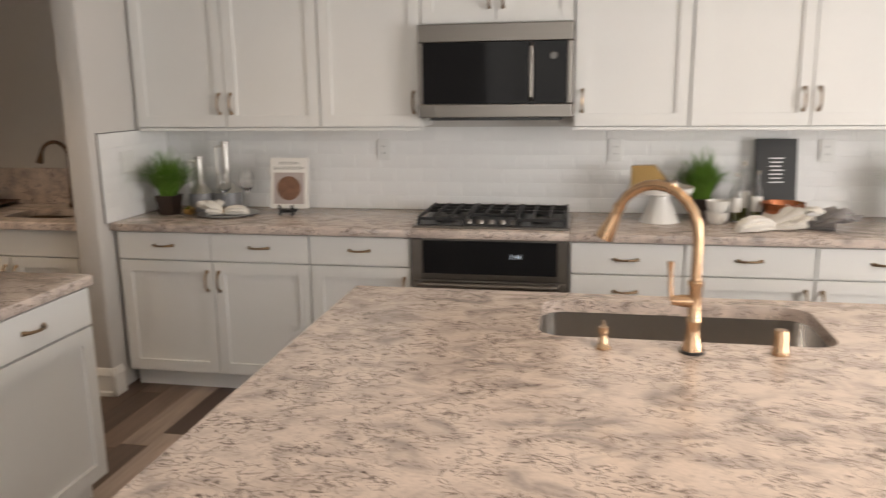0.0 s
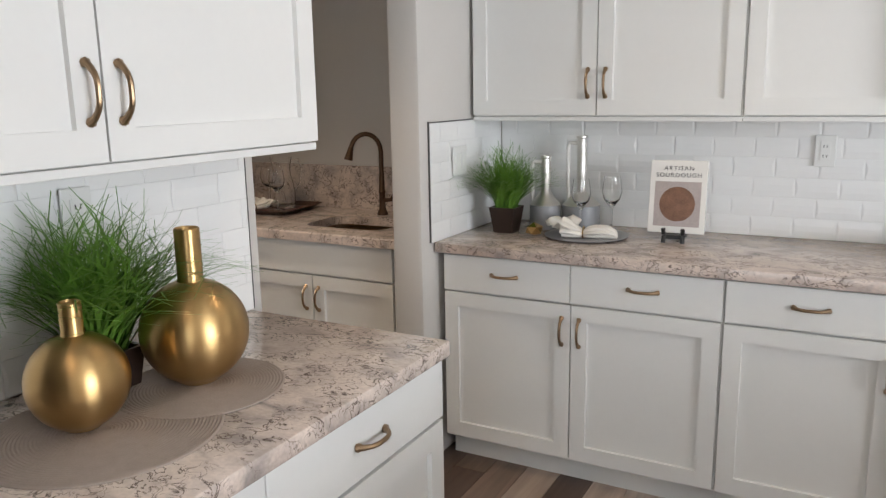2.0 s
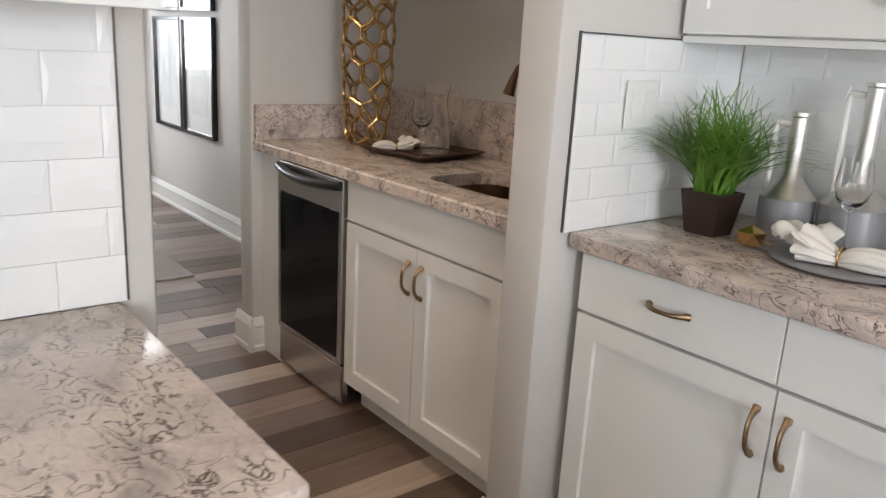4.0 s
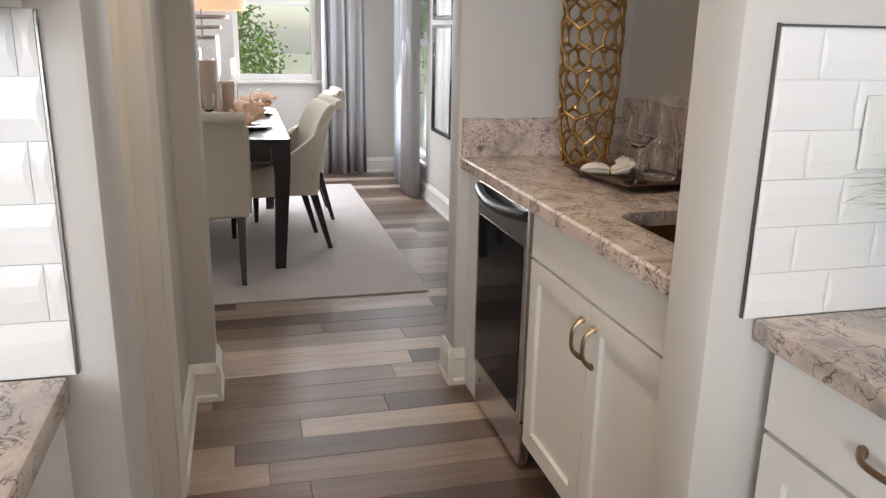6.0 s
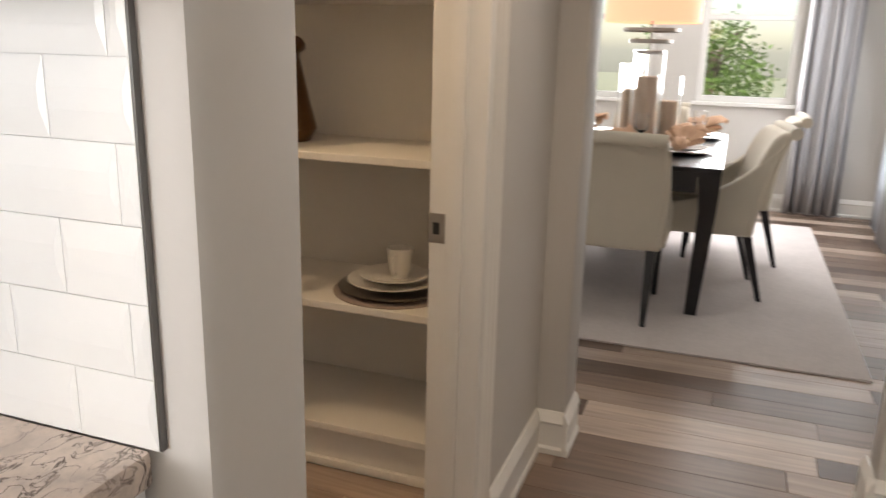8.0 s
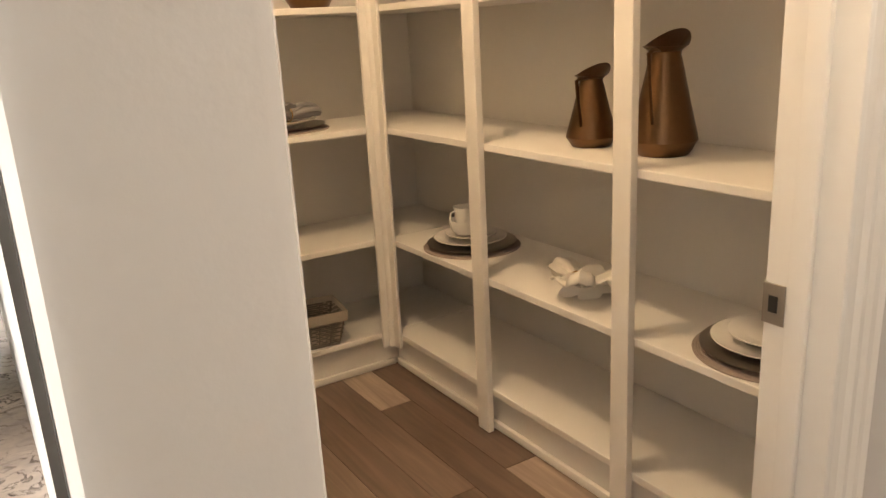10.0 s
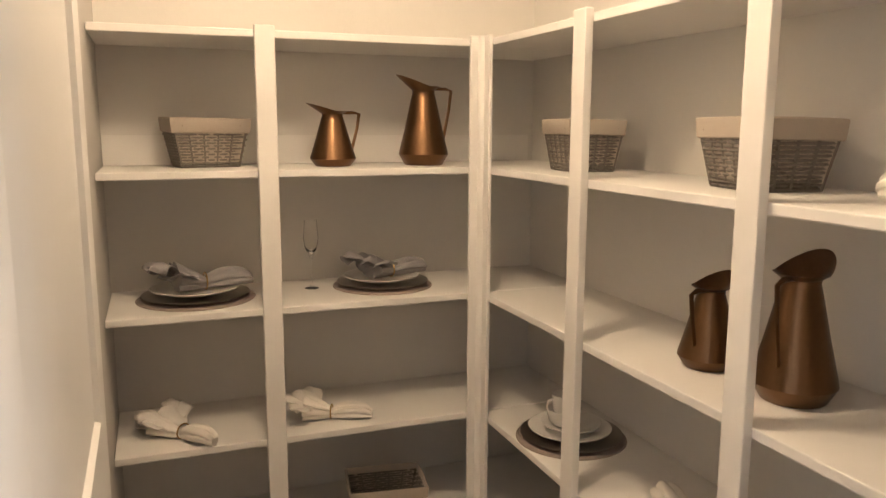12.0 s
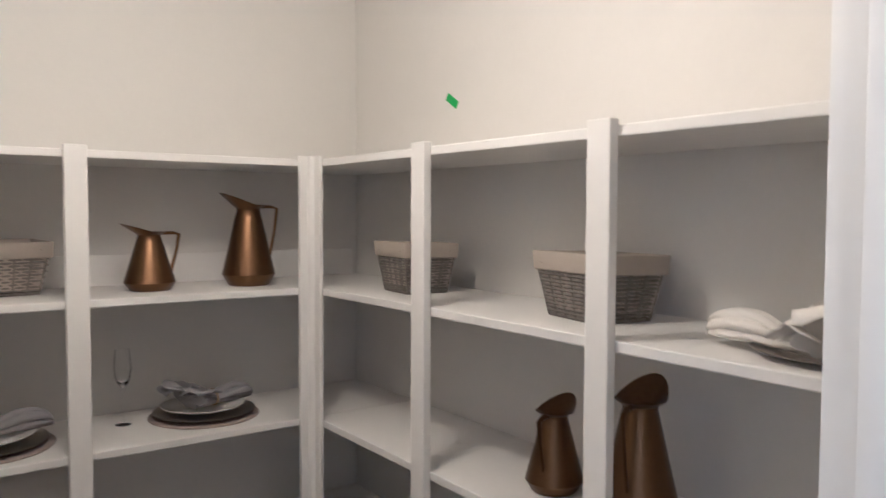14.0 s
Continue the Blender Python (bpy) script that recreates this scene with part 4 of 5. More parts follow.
def pitcher(m, r, h, label):
    """A copper pitcher: bulged foot, long taper, drawn-out lip and a strap handle."""
    p = thing("pitcher", label, "pitcher", m, "copper pitchers")
    prof = [(0, 0), (r * 0.74, 0), (r * 0.78, h * 0.01), (r * 1.0, h * 0.13), (r * 0.97, h * 0.18), (r * 0.74, h * 0.47), (r * 0.50, h * 0.80), (r * 0.44, h * 0.87), (r * 0.455, h * 0.90), (r * 0.66, h * 0.965), (r * 0.64, h * 0.967), (r * 0.42, h * 0.90), (r * 0.40, h * 0.85), (0, h * 0.80)]
    bm = lathe(prof, 36)
    for v in bm.verts:
        if v.co.z > h * 0.905:
            k = max(0.0, -v.co.x / (r * 0.6))
            v.co.x -= 0.42 * r * k ** 2
            v.co.z += 0.10 * h * k ** 1.5 - 0.02 * h * (1 - k)
    part("body", bm, COPPER, p, "", True)
    part("handle", sweep([(r * 0.45, 0, h * 0.92), (r * 0.95, 0, h * 0.925), (r * 1.22, 0, h * 0.90), (r * 1.12, 0, h * 0.65), (r * 0.92, 0, h * 0.36), (r * 0.86, 0, h * 0.30)], [0.007, 0.007, 0.007, 0.006, 0.006, 0.008], 6, None, False, 0.45), COPPER, p, "thin copper strap handle", True)
    return p


def basket(m, w, d, h, label):
    """A tapered wicker basket, woven of round strands on uprights, with a folded cloth liner."""
    b = thing("wicker_basket", label, "basket", m, "wicker baskets")
    k0 = 0.78
    weave, rows = bmesh.new(), 15
    for i in range(rows):
        u = i / (rows - 1)
        k = k0 + (1 - k0) * u
        z = 0.006 + u * h * 0.80
        hw, hd, pts = w / 2 * k, d / 2 * k, []
        for (ax, ay), (bx, by) in (((-hw, -hd), (hw, -hd)), ((hw, -hd), (hw, hd)), ((hw, hd), (-hw, hd)), ((-hw, hd), (-hw, -hd))):
            for s in range(10):
                t = 0.03 + 0.94 * s / 10
                q = 0.003 * (1 if (s + i) % 2 else -1)
                nx, ny = (by - ay), -(bx - ax)
                ln = math.hypot(nx, ny)
                pts.append((ax + (bx - ax) * t + q * nx / ln, ay + (by - ay) * t + q * ny / ln, z))
        sweep(pts, 0.0042, 5, weave, True)
    part("weave", weave, WICKER, b, "grey woven wicker strands", True)
    part("base", box(-w / 2 * k0, w / 2 * k0, -d / 2 * k0, d / 2 * k0, 0, 0.006), WICKER, b)
    for sx, sy in [(t, -1) for t in (-0.97, -0.6, -0.2, 0.2, 0.6, 0.97)] + [(t, 1) for t in (-0.97, -0.6, -0.2, 0.2, 0.6, 0.97)] + [(-1, t) for t in (-0.5, 0, 0.5)] + [(1, t) for t in (-0.5, 0, 0.5)]:
        part("upright", sweep([(sx * w / 2 * k0, sy * d / 2 * k0, 0.003), (sx * w / 2 * 0.985, sy * d / 2 * 0.985, h * 0.80)], 0.0042, 5), WICKER, b, "", True)
    bm = bmesh.new()
    ring = lambda k, z: [bm.verts.new((sx * (w / 2 * k + e), sy * (d / 2 * k + e), z + 0.003 * math.sin(7 * sx + 5 * sy))) for sx, sy, e in ((-1, -1, 0.004), (0, -1, 0.007), (1, -1, 0.004), (1, 0, 0.007), (1, 1, 0.004), (0, 1, 0.007), (-1, 1, 0.004), (-1, 0, 0.007))]
    rings = [ring(0.97, h * 0.70), ring(1.0, h * 0.72), ring(1.03, h * 0.98), ring(1.01, h), ring(0.97, h * 0.97), ring(0.76, 0.02)]
    for a, c in zip(rings, rings[1:]):
        for i in range(8):
            bm.faces.new((a[i], a[(i + 1) % 8], c[(i + 1) % 8], c[i]))
    bm.faces.new(rings[-1])
    part("liner", bm, LINER, b, "beige cloth liner folded over the rim", True)
    return b


def wine_glass(m, h, label, flute=False):
    r = 0.028 if flute else 0.04
    prof = [(0, 0.002), (r * 0.9, 0), (r * 0.9, 0.002), (0.006, 0.006), (0.0035, 0.02), (0.0035, h * 0.42), (0.008, h * 0.47), (r * 0.8, h * 0.60), (r, h * 0.74), (r * 0.8, h), (r * 0.8 - 0.0015, h), (r - 0.002, h * 0.74), (r * 0.75, h * 0.61), (0, h * 0.49)]
    return tagged(part("wine_glass", lathe(prof, 28), GLASS, None, "", True, m), label, "glass", "stemmed glasses")


def outlet(m, label="white double power outlet on the tiles", toggles=False):
    o = thing("power_outlet", label, "outlet", m, "power outlets")
    if toggles:
        part("plate", box(-0.058, 0.058, -0.006, 0, -0.058, 0.058, 0.003), PLASTIC, o)
        for x in (-0.023, 0.023):
            part("rocker", box(x - 0.016, x + 0.016, -0.0095, -0.0062, -0.033, 0.033, 0.0015), PLASTIC, o)
        return o
    part("plate", box(-0.036, 0.036, -0.006, 0, -0.058, 0.058, 0.003), PLASTIC, o)
    part("insert", box(-0.017, 0.017, -0.0085, -0.0062, -0.034, 0.034, 0.001), PLASTIC, o)
    for z in (-0.018, 0.018):
        for x in (-0.006, 0.006):
            part("slot", box(x - 0.0012, x + 0.0012, -0.0092, -0.0086, z - 0.005, z + 0.005), BLACK, o)
    return o


# ---- island ----
fa = thing("kitchen_faucet", "champagne bronze pull-down faucet on the island", "faucet", pose(0.43, 1.485, 0.9145))
part("base", lathe([(0, 0), (0.028, 0), (0.028, 0.006), (0.021, 0.03), (0.017, 0.055), (0.0165, 0.075), (0.019, 0.08), (0.019, 0.086), (0.0165, 0.09), (0.0165, 0.17), (0.019, 0.175), (0.019, 0.185), (0.015, 0.19)], 28), ROSE, fa, "", True)
part("gasket", lathe([(0.0282, 0), (0.031, 0), (0.031, 0.008), (0.0282, 0.008)], 28), BLACK, fa, "dark ring at the base", True)
arc = [(0, 0, 0.185), (0, 0, 0.30)] + [(-0.10 * (1 - math.cos(a)), 0.055 * (1 - math.cos(a)), 0.30 + 0.12 * math.sin(a)) for a in [math.pi * k / 12 for k in range(1, 11)]]
part("spout", sweep(arc, 0.0135, 14), ROSE, fa, "", True)
e = Vector(arc[-1])
hd = part("spray_head", lathe([(0, 0), (0.016, 0), (0.0165, 0.006), (0.014, 0.02), (0.015, 0.03), (0.024, 0.085), (0.025, 0.098), (0.020, 0.10), (0, 0.10)], 24), ROSE, fa, "flared spray head", True)
hd.matrix_basis = Matrix.Translation(e) @ Vector((-0.42, 0.12, -1)).to_track_quat("Z", "Y").to_matrix().to_4x4()
lv = part("lever_body", sweep([(0, 0, 0.135), (-0.03, 0, 0.135), (-0.058, 0, 0.135)], [0.016, 0.016, 0.012], 14), ROSE, fa, "", True)
part("lever", sweep([(-0.055, 0, 0.135), (-0.06, 0, 0.16), (-0.062, 0.002, 0.21), (-0.063, 0.002, 0.235)], [0.008, 0.006, 0.0065, 0.009], 10), ROSE, lv, "", True)
sd = thing("soap_dispenser", "small champagne bronze soap dispenser beside the sink", "soap dispenser", pose(0.208, 1.482, 0.9145))
part("body", lathe([(0, 0), (0.020, 0), (0.020, 0.005), (0.012, 0.015), (0.010, 0.04), (0.013, 0.043), (0.013, 0.058), (0, 0.06)], 20), ROSE, sd, "", True)
part("nozzle", sweep([(0, 0, 0.055), (0.0, 0.03, 0.062), (0, 0.06, 0.055)], [0.006, 0.005, 0.004]), ROSE, sd, "", True)
ab = thing("air_switch", "champagne bronze cylinder button beside the sink", "sink button", pose(0.645, 1.50, 0.9145))
part("body", lathe([(0, 0), (0.021, 0), (0.022, 0.004), (0.019, 0.012), (0.0165, 0.06), (0.015, 0.064), (0, 0.065)], 24), ROSE, ab, "", True)

# ---- side counter ----


def gold_vase(m, r, h, neck, label):
    prof = [(0, 0), (r * 0.35, 0)] + [(r * math.sin(a), r * 0.98 - r * math.cos(a)) for a in [radians(t) for t in range(28, 160, 7)]]
    vase = thing("gold_vase", label, "vase", m, "gold bottle vases")
    part("body", lathe(prof + [(neck, r * 1.955)], 56), SPUN, vase, "", True)
    part("neck", lathe([(neck + 0.002, r * 1.94), (neck, r * 1.99), (neck, h - 0.002), (neck - 0.0025, h), (neck - 0.004, h - 0.004), (neck - 0.004, r * 1.9), (0, r * 1.88)], 40), SPUN, vase, "slim straight gold neck", True)
    return vase


gold_vase(pose(-1.99, 1.588, 0.9205), 0.107, 0.315, 0.025, "large round brushed gold bottle vase on a woven mat")
gold_vase(pose(-2.005, 1.33, 0.9205), 0.087, 0.228, 0.019, "small round brushed gold bottle vase on a woven mat")


def round_mat(m, r, label):
    bm = bmesh.new()
    prof = [(0, 0.003)]
    k, rr_ = 0, 0.006
    while rr_ < r:
        prof += [(rr_, 0.0042), (rr_ + 0.003, 0.0028)]
        rr_ += 0.0065
    prof += [(r, 0.002), (r, 0.0), (0, 0)]
    return tagged(part("placemat", lathe(prof, 72), MAT_WEAVE, None, "", True, m), label, "placemat", "round placemats")


round_mat(pose(-1.965, 1.34, 0.9145), 0.205, "round taupe woven placemat under the gold vases")
round_mat(pose(-1.965, 1.57, 0.9160), 0.165, "round taupe woven placemat under the gold vases")
grass_plant(pose(-2.13, 1.47, 0.9215), "tall green ornamental grass behind gold vases", 0.27, 0.33, 620, 4, (0.05, 0.06, 0.08))
outlet(pose(-2.2585, 1.33, 1.245, 0, 0, 90))
outlet(pose(-2.2585, 1.545, 1.25, 0, 0, 90))

# ---- counter along the tiled wall ----
grass_plant(pose(-2.105, 3.405, 0.9145), "green ornamental grass in a brown square pot", 0.23, 0.26, 560, 7, (0.040, 0.055, 0.105))


def jug(m, h, r, label):
    j = thing("bottle_jug", label, "jug", m, "long-necked jugs")
    part("body", lathe([(0, 0), (r, 0), (r, 0.09), (r * 0.98, 0.10)], 32), GREY_GLAZE, j, "matt grey lower body", True)
    part("neck", lathe([(r * 0.98, 0.1005), (r * 0.55, 0.135), (0.021, 0.155), (0.020, h - 0.012), (0.024, h - 0.008), (0.024, h), (0.018, h), (0.017, 0.16), (0, 0.14)], 32), PALE_METAL, j, "pale metallic neck", True)
    part("handle", sweep([(-0.02, 0, h - 0.03), (-0.055, 0, h - 0.028), (-0.06, 0, h - 0.05), (-0.058, 0, 0.12), (-0.05, 0, 0.098)], 0.008, 8), PORCELAIN, j, "slim squared handle", True)
    return j


jug(pose(-1.99, 3.55, 0.9145), 0.305, 0.066, "long-necked grey and silver jug on the counter")
jug(pose(-1.85, 3.60, 0.9145), 0.385, 0.080, "tall long-necked grey and silver jug on the counter")
wine_glass(pose(-1.815, 3.49, 0.9145), 0.22, "clear stemmed wine glass beside grey jugs")
wine_glass(pose(-1.70, 3.53, 0.9145), 0.23, "clear stemmed wine glass beside grey jugs")
plate("plate", pose(-1.77, 3.43, 0.9145), 0.165, GREY_GLAZE, "flat grey plate under a white napkin", 0.008)
napkin(None, pose(-1.78, 3.37, 0.921, 0, 0, 188), LINEN, "white linen napkin gathered in a ring", 0.12, 3, 0.012)
gb = thing("gold_ornament", "small faceted gold ornament on the counter", "ornament", pose(-1.965, 3.36, 0.9145, 0, 0, 20))
gm = bmesh.new()
bmesh.ops.create_icosphere(gm, subdivisions=1, radius=0.038)
for v in gm.verts:
    v.co.z = (v.co.z + 0.032) * 0.8
    v.co.z = max(v.co.z, 0)
part("body", gm, GOLD, gb)

book = thing("cookbook", "white cookbook with a bread photo on a black easel", "book", pose(-1.435, 3.47, 0.945, -9, 0, 3))
part("cover", box(-0.105, 0.105, 0, 0.022, 0, 0.275, 0.002), PORCELAIN, book)
photo = material("crumb_photo", (0.42, 0.36, 0.34), 0.4, vary=0.3, scale=14)
part("photo", box(-0.085, 0.085, -0.0015, -0.0003, 0.025, 0.195), photo, book, "brown photo panel")
part("loaf_print", lathe([(0, 0.001), (0.045, 0.001), (0.062, 0.0004), (0.066, 0.0)], 28), material("loaf_brown", (0.20, 0.10, 0.06), 0.5, vary=0.9, scale=30), book, "round loaf in the photo", True, pose(0, -0.0016, 0.11, 90, 0, 0))
for k, (txt, z) in enumerate((("ARTISAN", 0.238), ("SOURDOUGH", 0.212))):
    cu = bpy.data.curves.new("title", "FONT")
    cu.body, cu.size, cu.align_x, cu.extrude, cu.space_character = txt, 0.023, "CENTER", 0.0003, 1.25
    cu.materials.append(BLACK)
    to = new("title", cu)
    to.parent, to.matrix_basis = book, pose(0, -0.0006, z, 90, 0, 0)
ez = thing("book_easel", "small black easel holding a cookbook", "easel", pose(-1.435, 3.455, 0.9145, 0, 0, 3))
for sx in (-0.035, 0.035):
    part("leg", sweep([(sx, -0.035, 0.0), (sx, -0.028, 0.02), (sx, -0.012, 0.028), (sx, -0.03, 0.036), (sx, -0.034, 0.055)], 0.008, 8), BLACK, ez, "", True)
part("rest", box(-0.04, 0.04, -0.02, 0.05, 0.012, 0.028, 0.003), BLACK, ez)
part("back_leg", sweep([(0, 0.05, 0.02), (0, 0.11, 0.0035)], 0.006), BLACK, ez, "", True)

cs = thing("cake_stand", "white porcelain cake stand on the counter", "cake stand", pose(0.52, 3.46, 0.9145))
part("foot", lathe([(0, 0), (0.095, 0), (0.092, 0.006), (0.075, 0.05), (0.05, 0.10), (0.045, 0.13), (0.0, 0.13)], 36), PORCELAIN, cs, "", True)
part("plate", lathe([(0, 0.1305), (0.05, 0.1305), (0.155, 0.15), (0.16, 0.175), (0.155, 0.176), (0.148, 0.156), (0, 0.152)], 44), PORCELAIN, cs, "", True)
gk = thing("gold_box", "wedge-shaped gold box on a cake stand", "box", pose(0.47, 3.49, 1.068, 0, 0, -12))
wm = bmesh.new()
wv = [wm.verts.new(p) for p in ((-0.09, -0.035, 0), (0.13, -0.035, 0), (0.13, 0.04, 0), (-0.09, 0.04, 0), (-0.09, -0.03, 0.12), (0.02, -0.03, 0.125), (0.02, 0.035, 0.125), (-0.09, 0.035, 0.12))]
for f in ((3, 2, 1, 0), (4, 5, 6, 7), (0, 1, 5, 4), (1, 2, 6, 5), (2, 3, 7, 6), (3, 0, 4, 7)):
    wm.faces.new([wv[i] for i in f])
bmesh.ops.bevel(wm, geom=wm.edges[:], offset=0.003, segments=1, affect="EDGES")
part("body", wm, GOLD, gk)
for k, (sx, sy) in enumerate(((-0.005, -0.09), (0.04, -0.075), (0.075, -0.095))):
    sk = thing("shaker", "small white shaker with a metal cap on a cake stand", "shaker", pose(0.50 + sx, 3.47 + sy, 1.068), "shakers")
    part("body", lathe([(0, 0), (0.017, 0), (0.018, 0.03), (0.011, 0.05), (0, 0.05)], 18), PORCELAIN, sk, "", True)
    part("cap", lathe([(0.011, 0.0502), (0.012, 0.06), (0.007, 0.066), (0, 0.067)], 18), SILVER, sk, "", True)
grass_plant(pose(0.735, 3.60, 0.9145), "green ornamental grass in a dark pot", 0.16, 0.26, 480, 9, (0.045, 0.06, 0.10))
for k in range(2):
    cup("bowl", pose(0.79, 3.43, 0.9145 + 0.055 * k), 0.058, 0.058, "stacked white porcelain bowl", "bowl")
plate("plate", pose(1.08, 3.42, 0.9145), 0.14, GREY_GLAZE, "flat grey plate beside a menu board", 0.012)
for k, (bx, by, bh) in enumerate(((0.885, 3.50, 0.24), (0.93, 3.58, 0.29), (0.985, 3.52, 0.25))):
    bt = thing("oil_bottle", "clear glass oil bottle with green oil and white label", "bottle", pose(bx, by, 0.9145), "oil bottles")
    part("glass", lathe([(0, 0), (0.026, 0), (0.028, 0.006), (0.028, bh * 0.58), (0.012, bh * 0.74), (0.011, bh * 0.93), (0.0095, bh * 0.93), (0.0105, bh * 0.74), (0.026, bh * 0.57), (0.026, 0.006), (0, 0.004)], 24), GLASS, bt, "", True)
    part("oil", lathe([(0, 0.005), (0.0255, 0.006), (0.0255, bh * 0.4), (0, bh * 0.4)], 24), material("olive_oil", (0.14, 0.16, 0.03), 0.15, vary=0.1), bt, "green oil", True)
    part("label_band", lathe([(0.0285, bh * 0.20), (0.0287, bh * 0.21), (0.0287, bh * 0.49), (0.0285, bh * 0.5)], 24), PORCELAIN, bt, "white paper label", True)
    part("stopper", lathe([(0, bh), (0.011, bh), (0.012, bh * 0.935), (0.0, bh * 0.932)], 16), SILVER, bt, "metal stopper", True)
mb = thing("menu_board", "black menu board with small pale writing", "menu board", pose(1.095, 3.60, 0.9145, -8, 0, 4))
part("board", box(-0.10, 0.10, 0, 0.012, 0.0, 0.40, 0.002), BLACK, mb)
for k in range(7):
    part("text_line", box(-0.035 + 0.006 * (k % 2), 0.035 - 0.006 * (k % 3), -0.0012, -0.0003, 0.30 - 0.02 * k, 0.306 - 0.02 * k), PLASTIC, mb, "pale unreadable text line")
cb = tagged(part("copper_bowl", lathe([(0, 0), (0.05, 0), (0.085, 0.04), (0.10, 0.09), (0.097, 0.09), (0.08, 0.042), (0, 0.006)], 36), material("bright_copper", (0.55, 0.20, 0.10), 0.25, 1.0, vary=0.12, scale=14), None, "", True, pose(1.09, 3.43, 0.932)), "polished copper bowl on a grey plate", "bowl")
napkin(None, pose(1.03, 3.27, 0.9145, 0, 0, 25), LINEN, "rumpled beige patterned tea towel on the counter", 0.17, 12, 0.02, False)
napkin(None, pose(1.21, 3.32, 0.9145, 0, 0, -15), GREY_LINEN, "rumpled grey linen towel on the counter", 0.16, 17, 0.03, False)
grass_plant(pose(1.70, 3.52, 0.9145), "green ornamental grass in a dark pot", 0.17, 0.30, 300, 13, (0.045, 0.06, 0.10))
for ox in (-0.953, 0.306, 1.342):
    outlet(pose(ox, 3.7035, 1.248))
outlet(pose(-2.2585, 3.28, 1.215, 0, 0, 90), "white double wall switch on the end tiles", True)

# ---- bar ----
sc = thing("gold_lattice_sculpture", "tall pierced gold lattice vase on the bar", "sculpture", pose(-3.735, 3.443, 0.9145))
lat = bmesh.new()
lr = random.Random(5)


def girth(z):
    return 0.070 + 0.032 * math.sin(math.pi * min(max((z - 0.0) / 0.95, 0), 1)) ** 0.6


RINGS, CELLS, STEP = 13, 7, 0.074
net = {}
for i in range(RINGS):
    for k in range(2 * CELLS):
        z = 0.030 + i * STEP + (0.017 if (k + i) % 2 else -0.017) + lr.uniform(-0.010, 0.010)
        a = math.pi * k / CELLS + lr.uniform(-0.09, 0.09)
        net[i, k] = (a, max(z, 0.008))


def strand(p, q):
    """One cast rib of the net, bowed a little, thicker at its ends."""
    (a, z), (b, w) = p, q
    b += 2 * math.pi * round((a - b) / (2 * math.pi))
    sway, pts = lr.uniform(-0.10, 0.10), []
    for t in (-0.03, 0.25, 0.5, 0.75, 1.03):
        zz, aa = z + (w - z) * t, a + (b - a) * t + sway * math.sin(math.pi * max(t, 0)) * 0.5
        pts.append((girth(zz) * math.cos(aa), girth(zz) * math.sin(aa), zz))
    sweep(pts, [0.0085, 0.0062, 0.0056, 0.0062, 0.0085], 6, lat)


for (i, k), p in list(net.items()):
    strand(p, net[i, (k + 1) % (2 * CELLS)])
    if (k + i) % 2 and i < RINGS - 1:
        strand(p, net[i + 1, k])
part("lattice", lat, GOLD, sc, "", True)
part("base", lathe([(0, 0), (0.066, 0), (0.066, 0.006), (0, 0.006)], 32), GOLD, sc, "", True)
tr = thing("serving_tray", "dark walnut serving tray with flared edges on the bar", "tray", pose(-3.43, 3.495, 0.9145, 0, 0, 6))
tm = bmesh.new()
rings = [[tm.verts.new((sx * x, sy * y, z)) for sx, sy in ((-1, -1), (1, -1), (1, 1), (-1, 1))] for x, y, z in ((0.145, 0.125, 0), (0.185, 0.165, 0.022), (0.190, 0.170, 0.024), (0.186, 0.166, 0.027), (0.150, 0.130, 0.010))]
for p, q in zip(rings, rings[1:]):
    for i in range(4):
        tm.faces.new((p[i], p[(i + 1) % 4], q[(i + 1) % 4], q[i]))
tm.faces.new(rings[0][::-1])
tm.faces.new(rings[-1])
part("dish", tm, WOOD_TRAY, tr)
gp = thing("glass_pitcher", "clear glass water pitcher on a tray", "pitcher", pose(-3.40, 3.54, 0.925, 0, 0, 40))
part("body", lathe([(0, 0), (0.055, 0), (0.062, 0.02), (0.064, 0.09), (0.045, 0.17), (0.043, 0.20), (0.055, 0.255), (0.052, 0.255), (0.040, 0.20), (0.042, 0.17), (0.061, 0.09), (0.058, 0.02), (0, 0.006)], 36), GLASS, gp, "", True)
part("handle", sweep([(0.045, 0, 0.235), (0.085, 0, 0.24), (0.10, 0, 0.20), (0.09, 0, 0.12), (0.062, 0, 0.085)], 0.006), GLASS, gp, "", True)
wine_glass(pose(-3.35, 3.44, 0.925), 0.20, "clear stemmed wine glass on the bar tray")
wine_glass(pose(-3.50, 3.55, 0.925), 0.20, "clear stemmed wine glass on the bar tray")
napkin(None, pose(-3.48, 3.43, 0.926, 0, 0, 70), LINEN, "white and grey napkin in a ring on the tray", 0.085, 23, 0.02)
bf = thing("bar_faucet", "oil-rubbed bronze gooseneck faucet at the bar sink", "faucet", pose(-2.83, 3.585, 0.9145))
part("base", lathe([(0, 0), (0.026, 0), (0.026, 0.008), (0.016, 0.03), (0.014, 0.10), (0.018, 0.11), (0.014, 0.12), (0.012, 0.2)], 24), BRONZE, bf, "", True)
arc = [(0, 0, 0.19), (0, 0, 0.30)] + [(-0.055 * (1 - math.cos(a)), -0.045 * (1 - math.cos(a)), 0.30 + 0.085 * math.sin(a)) for a in [math.pi * k / 10 for k in range(1, 10)]]
part("spout", sweep(arc, 0.011, 12), BRONZE, bf, "", True)
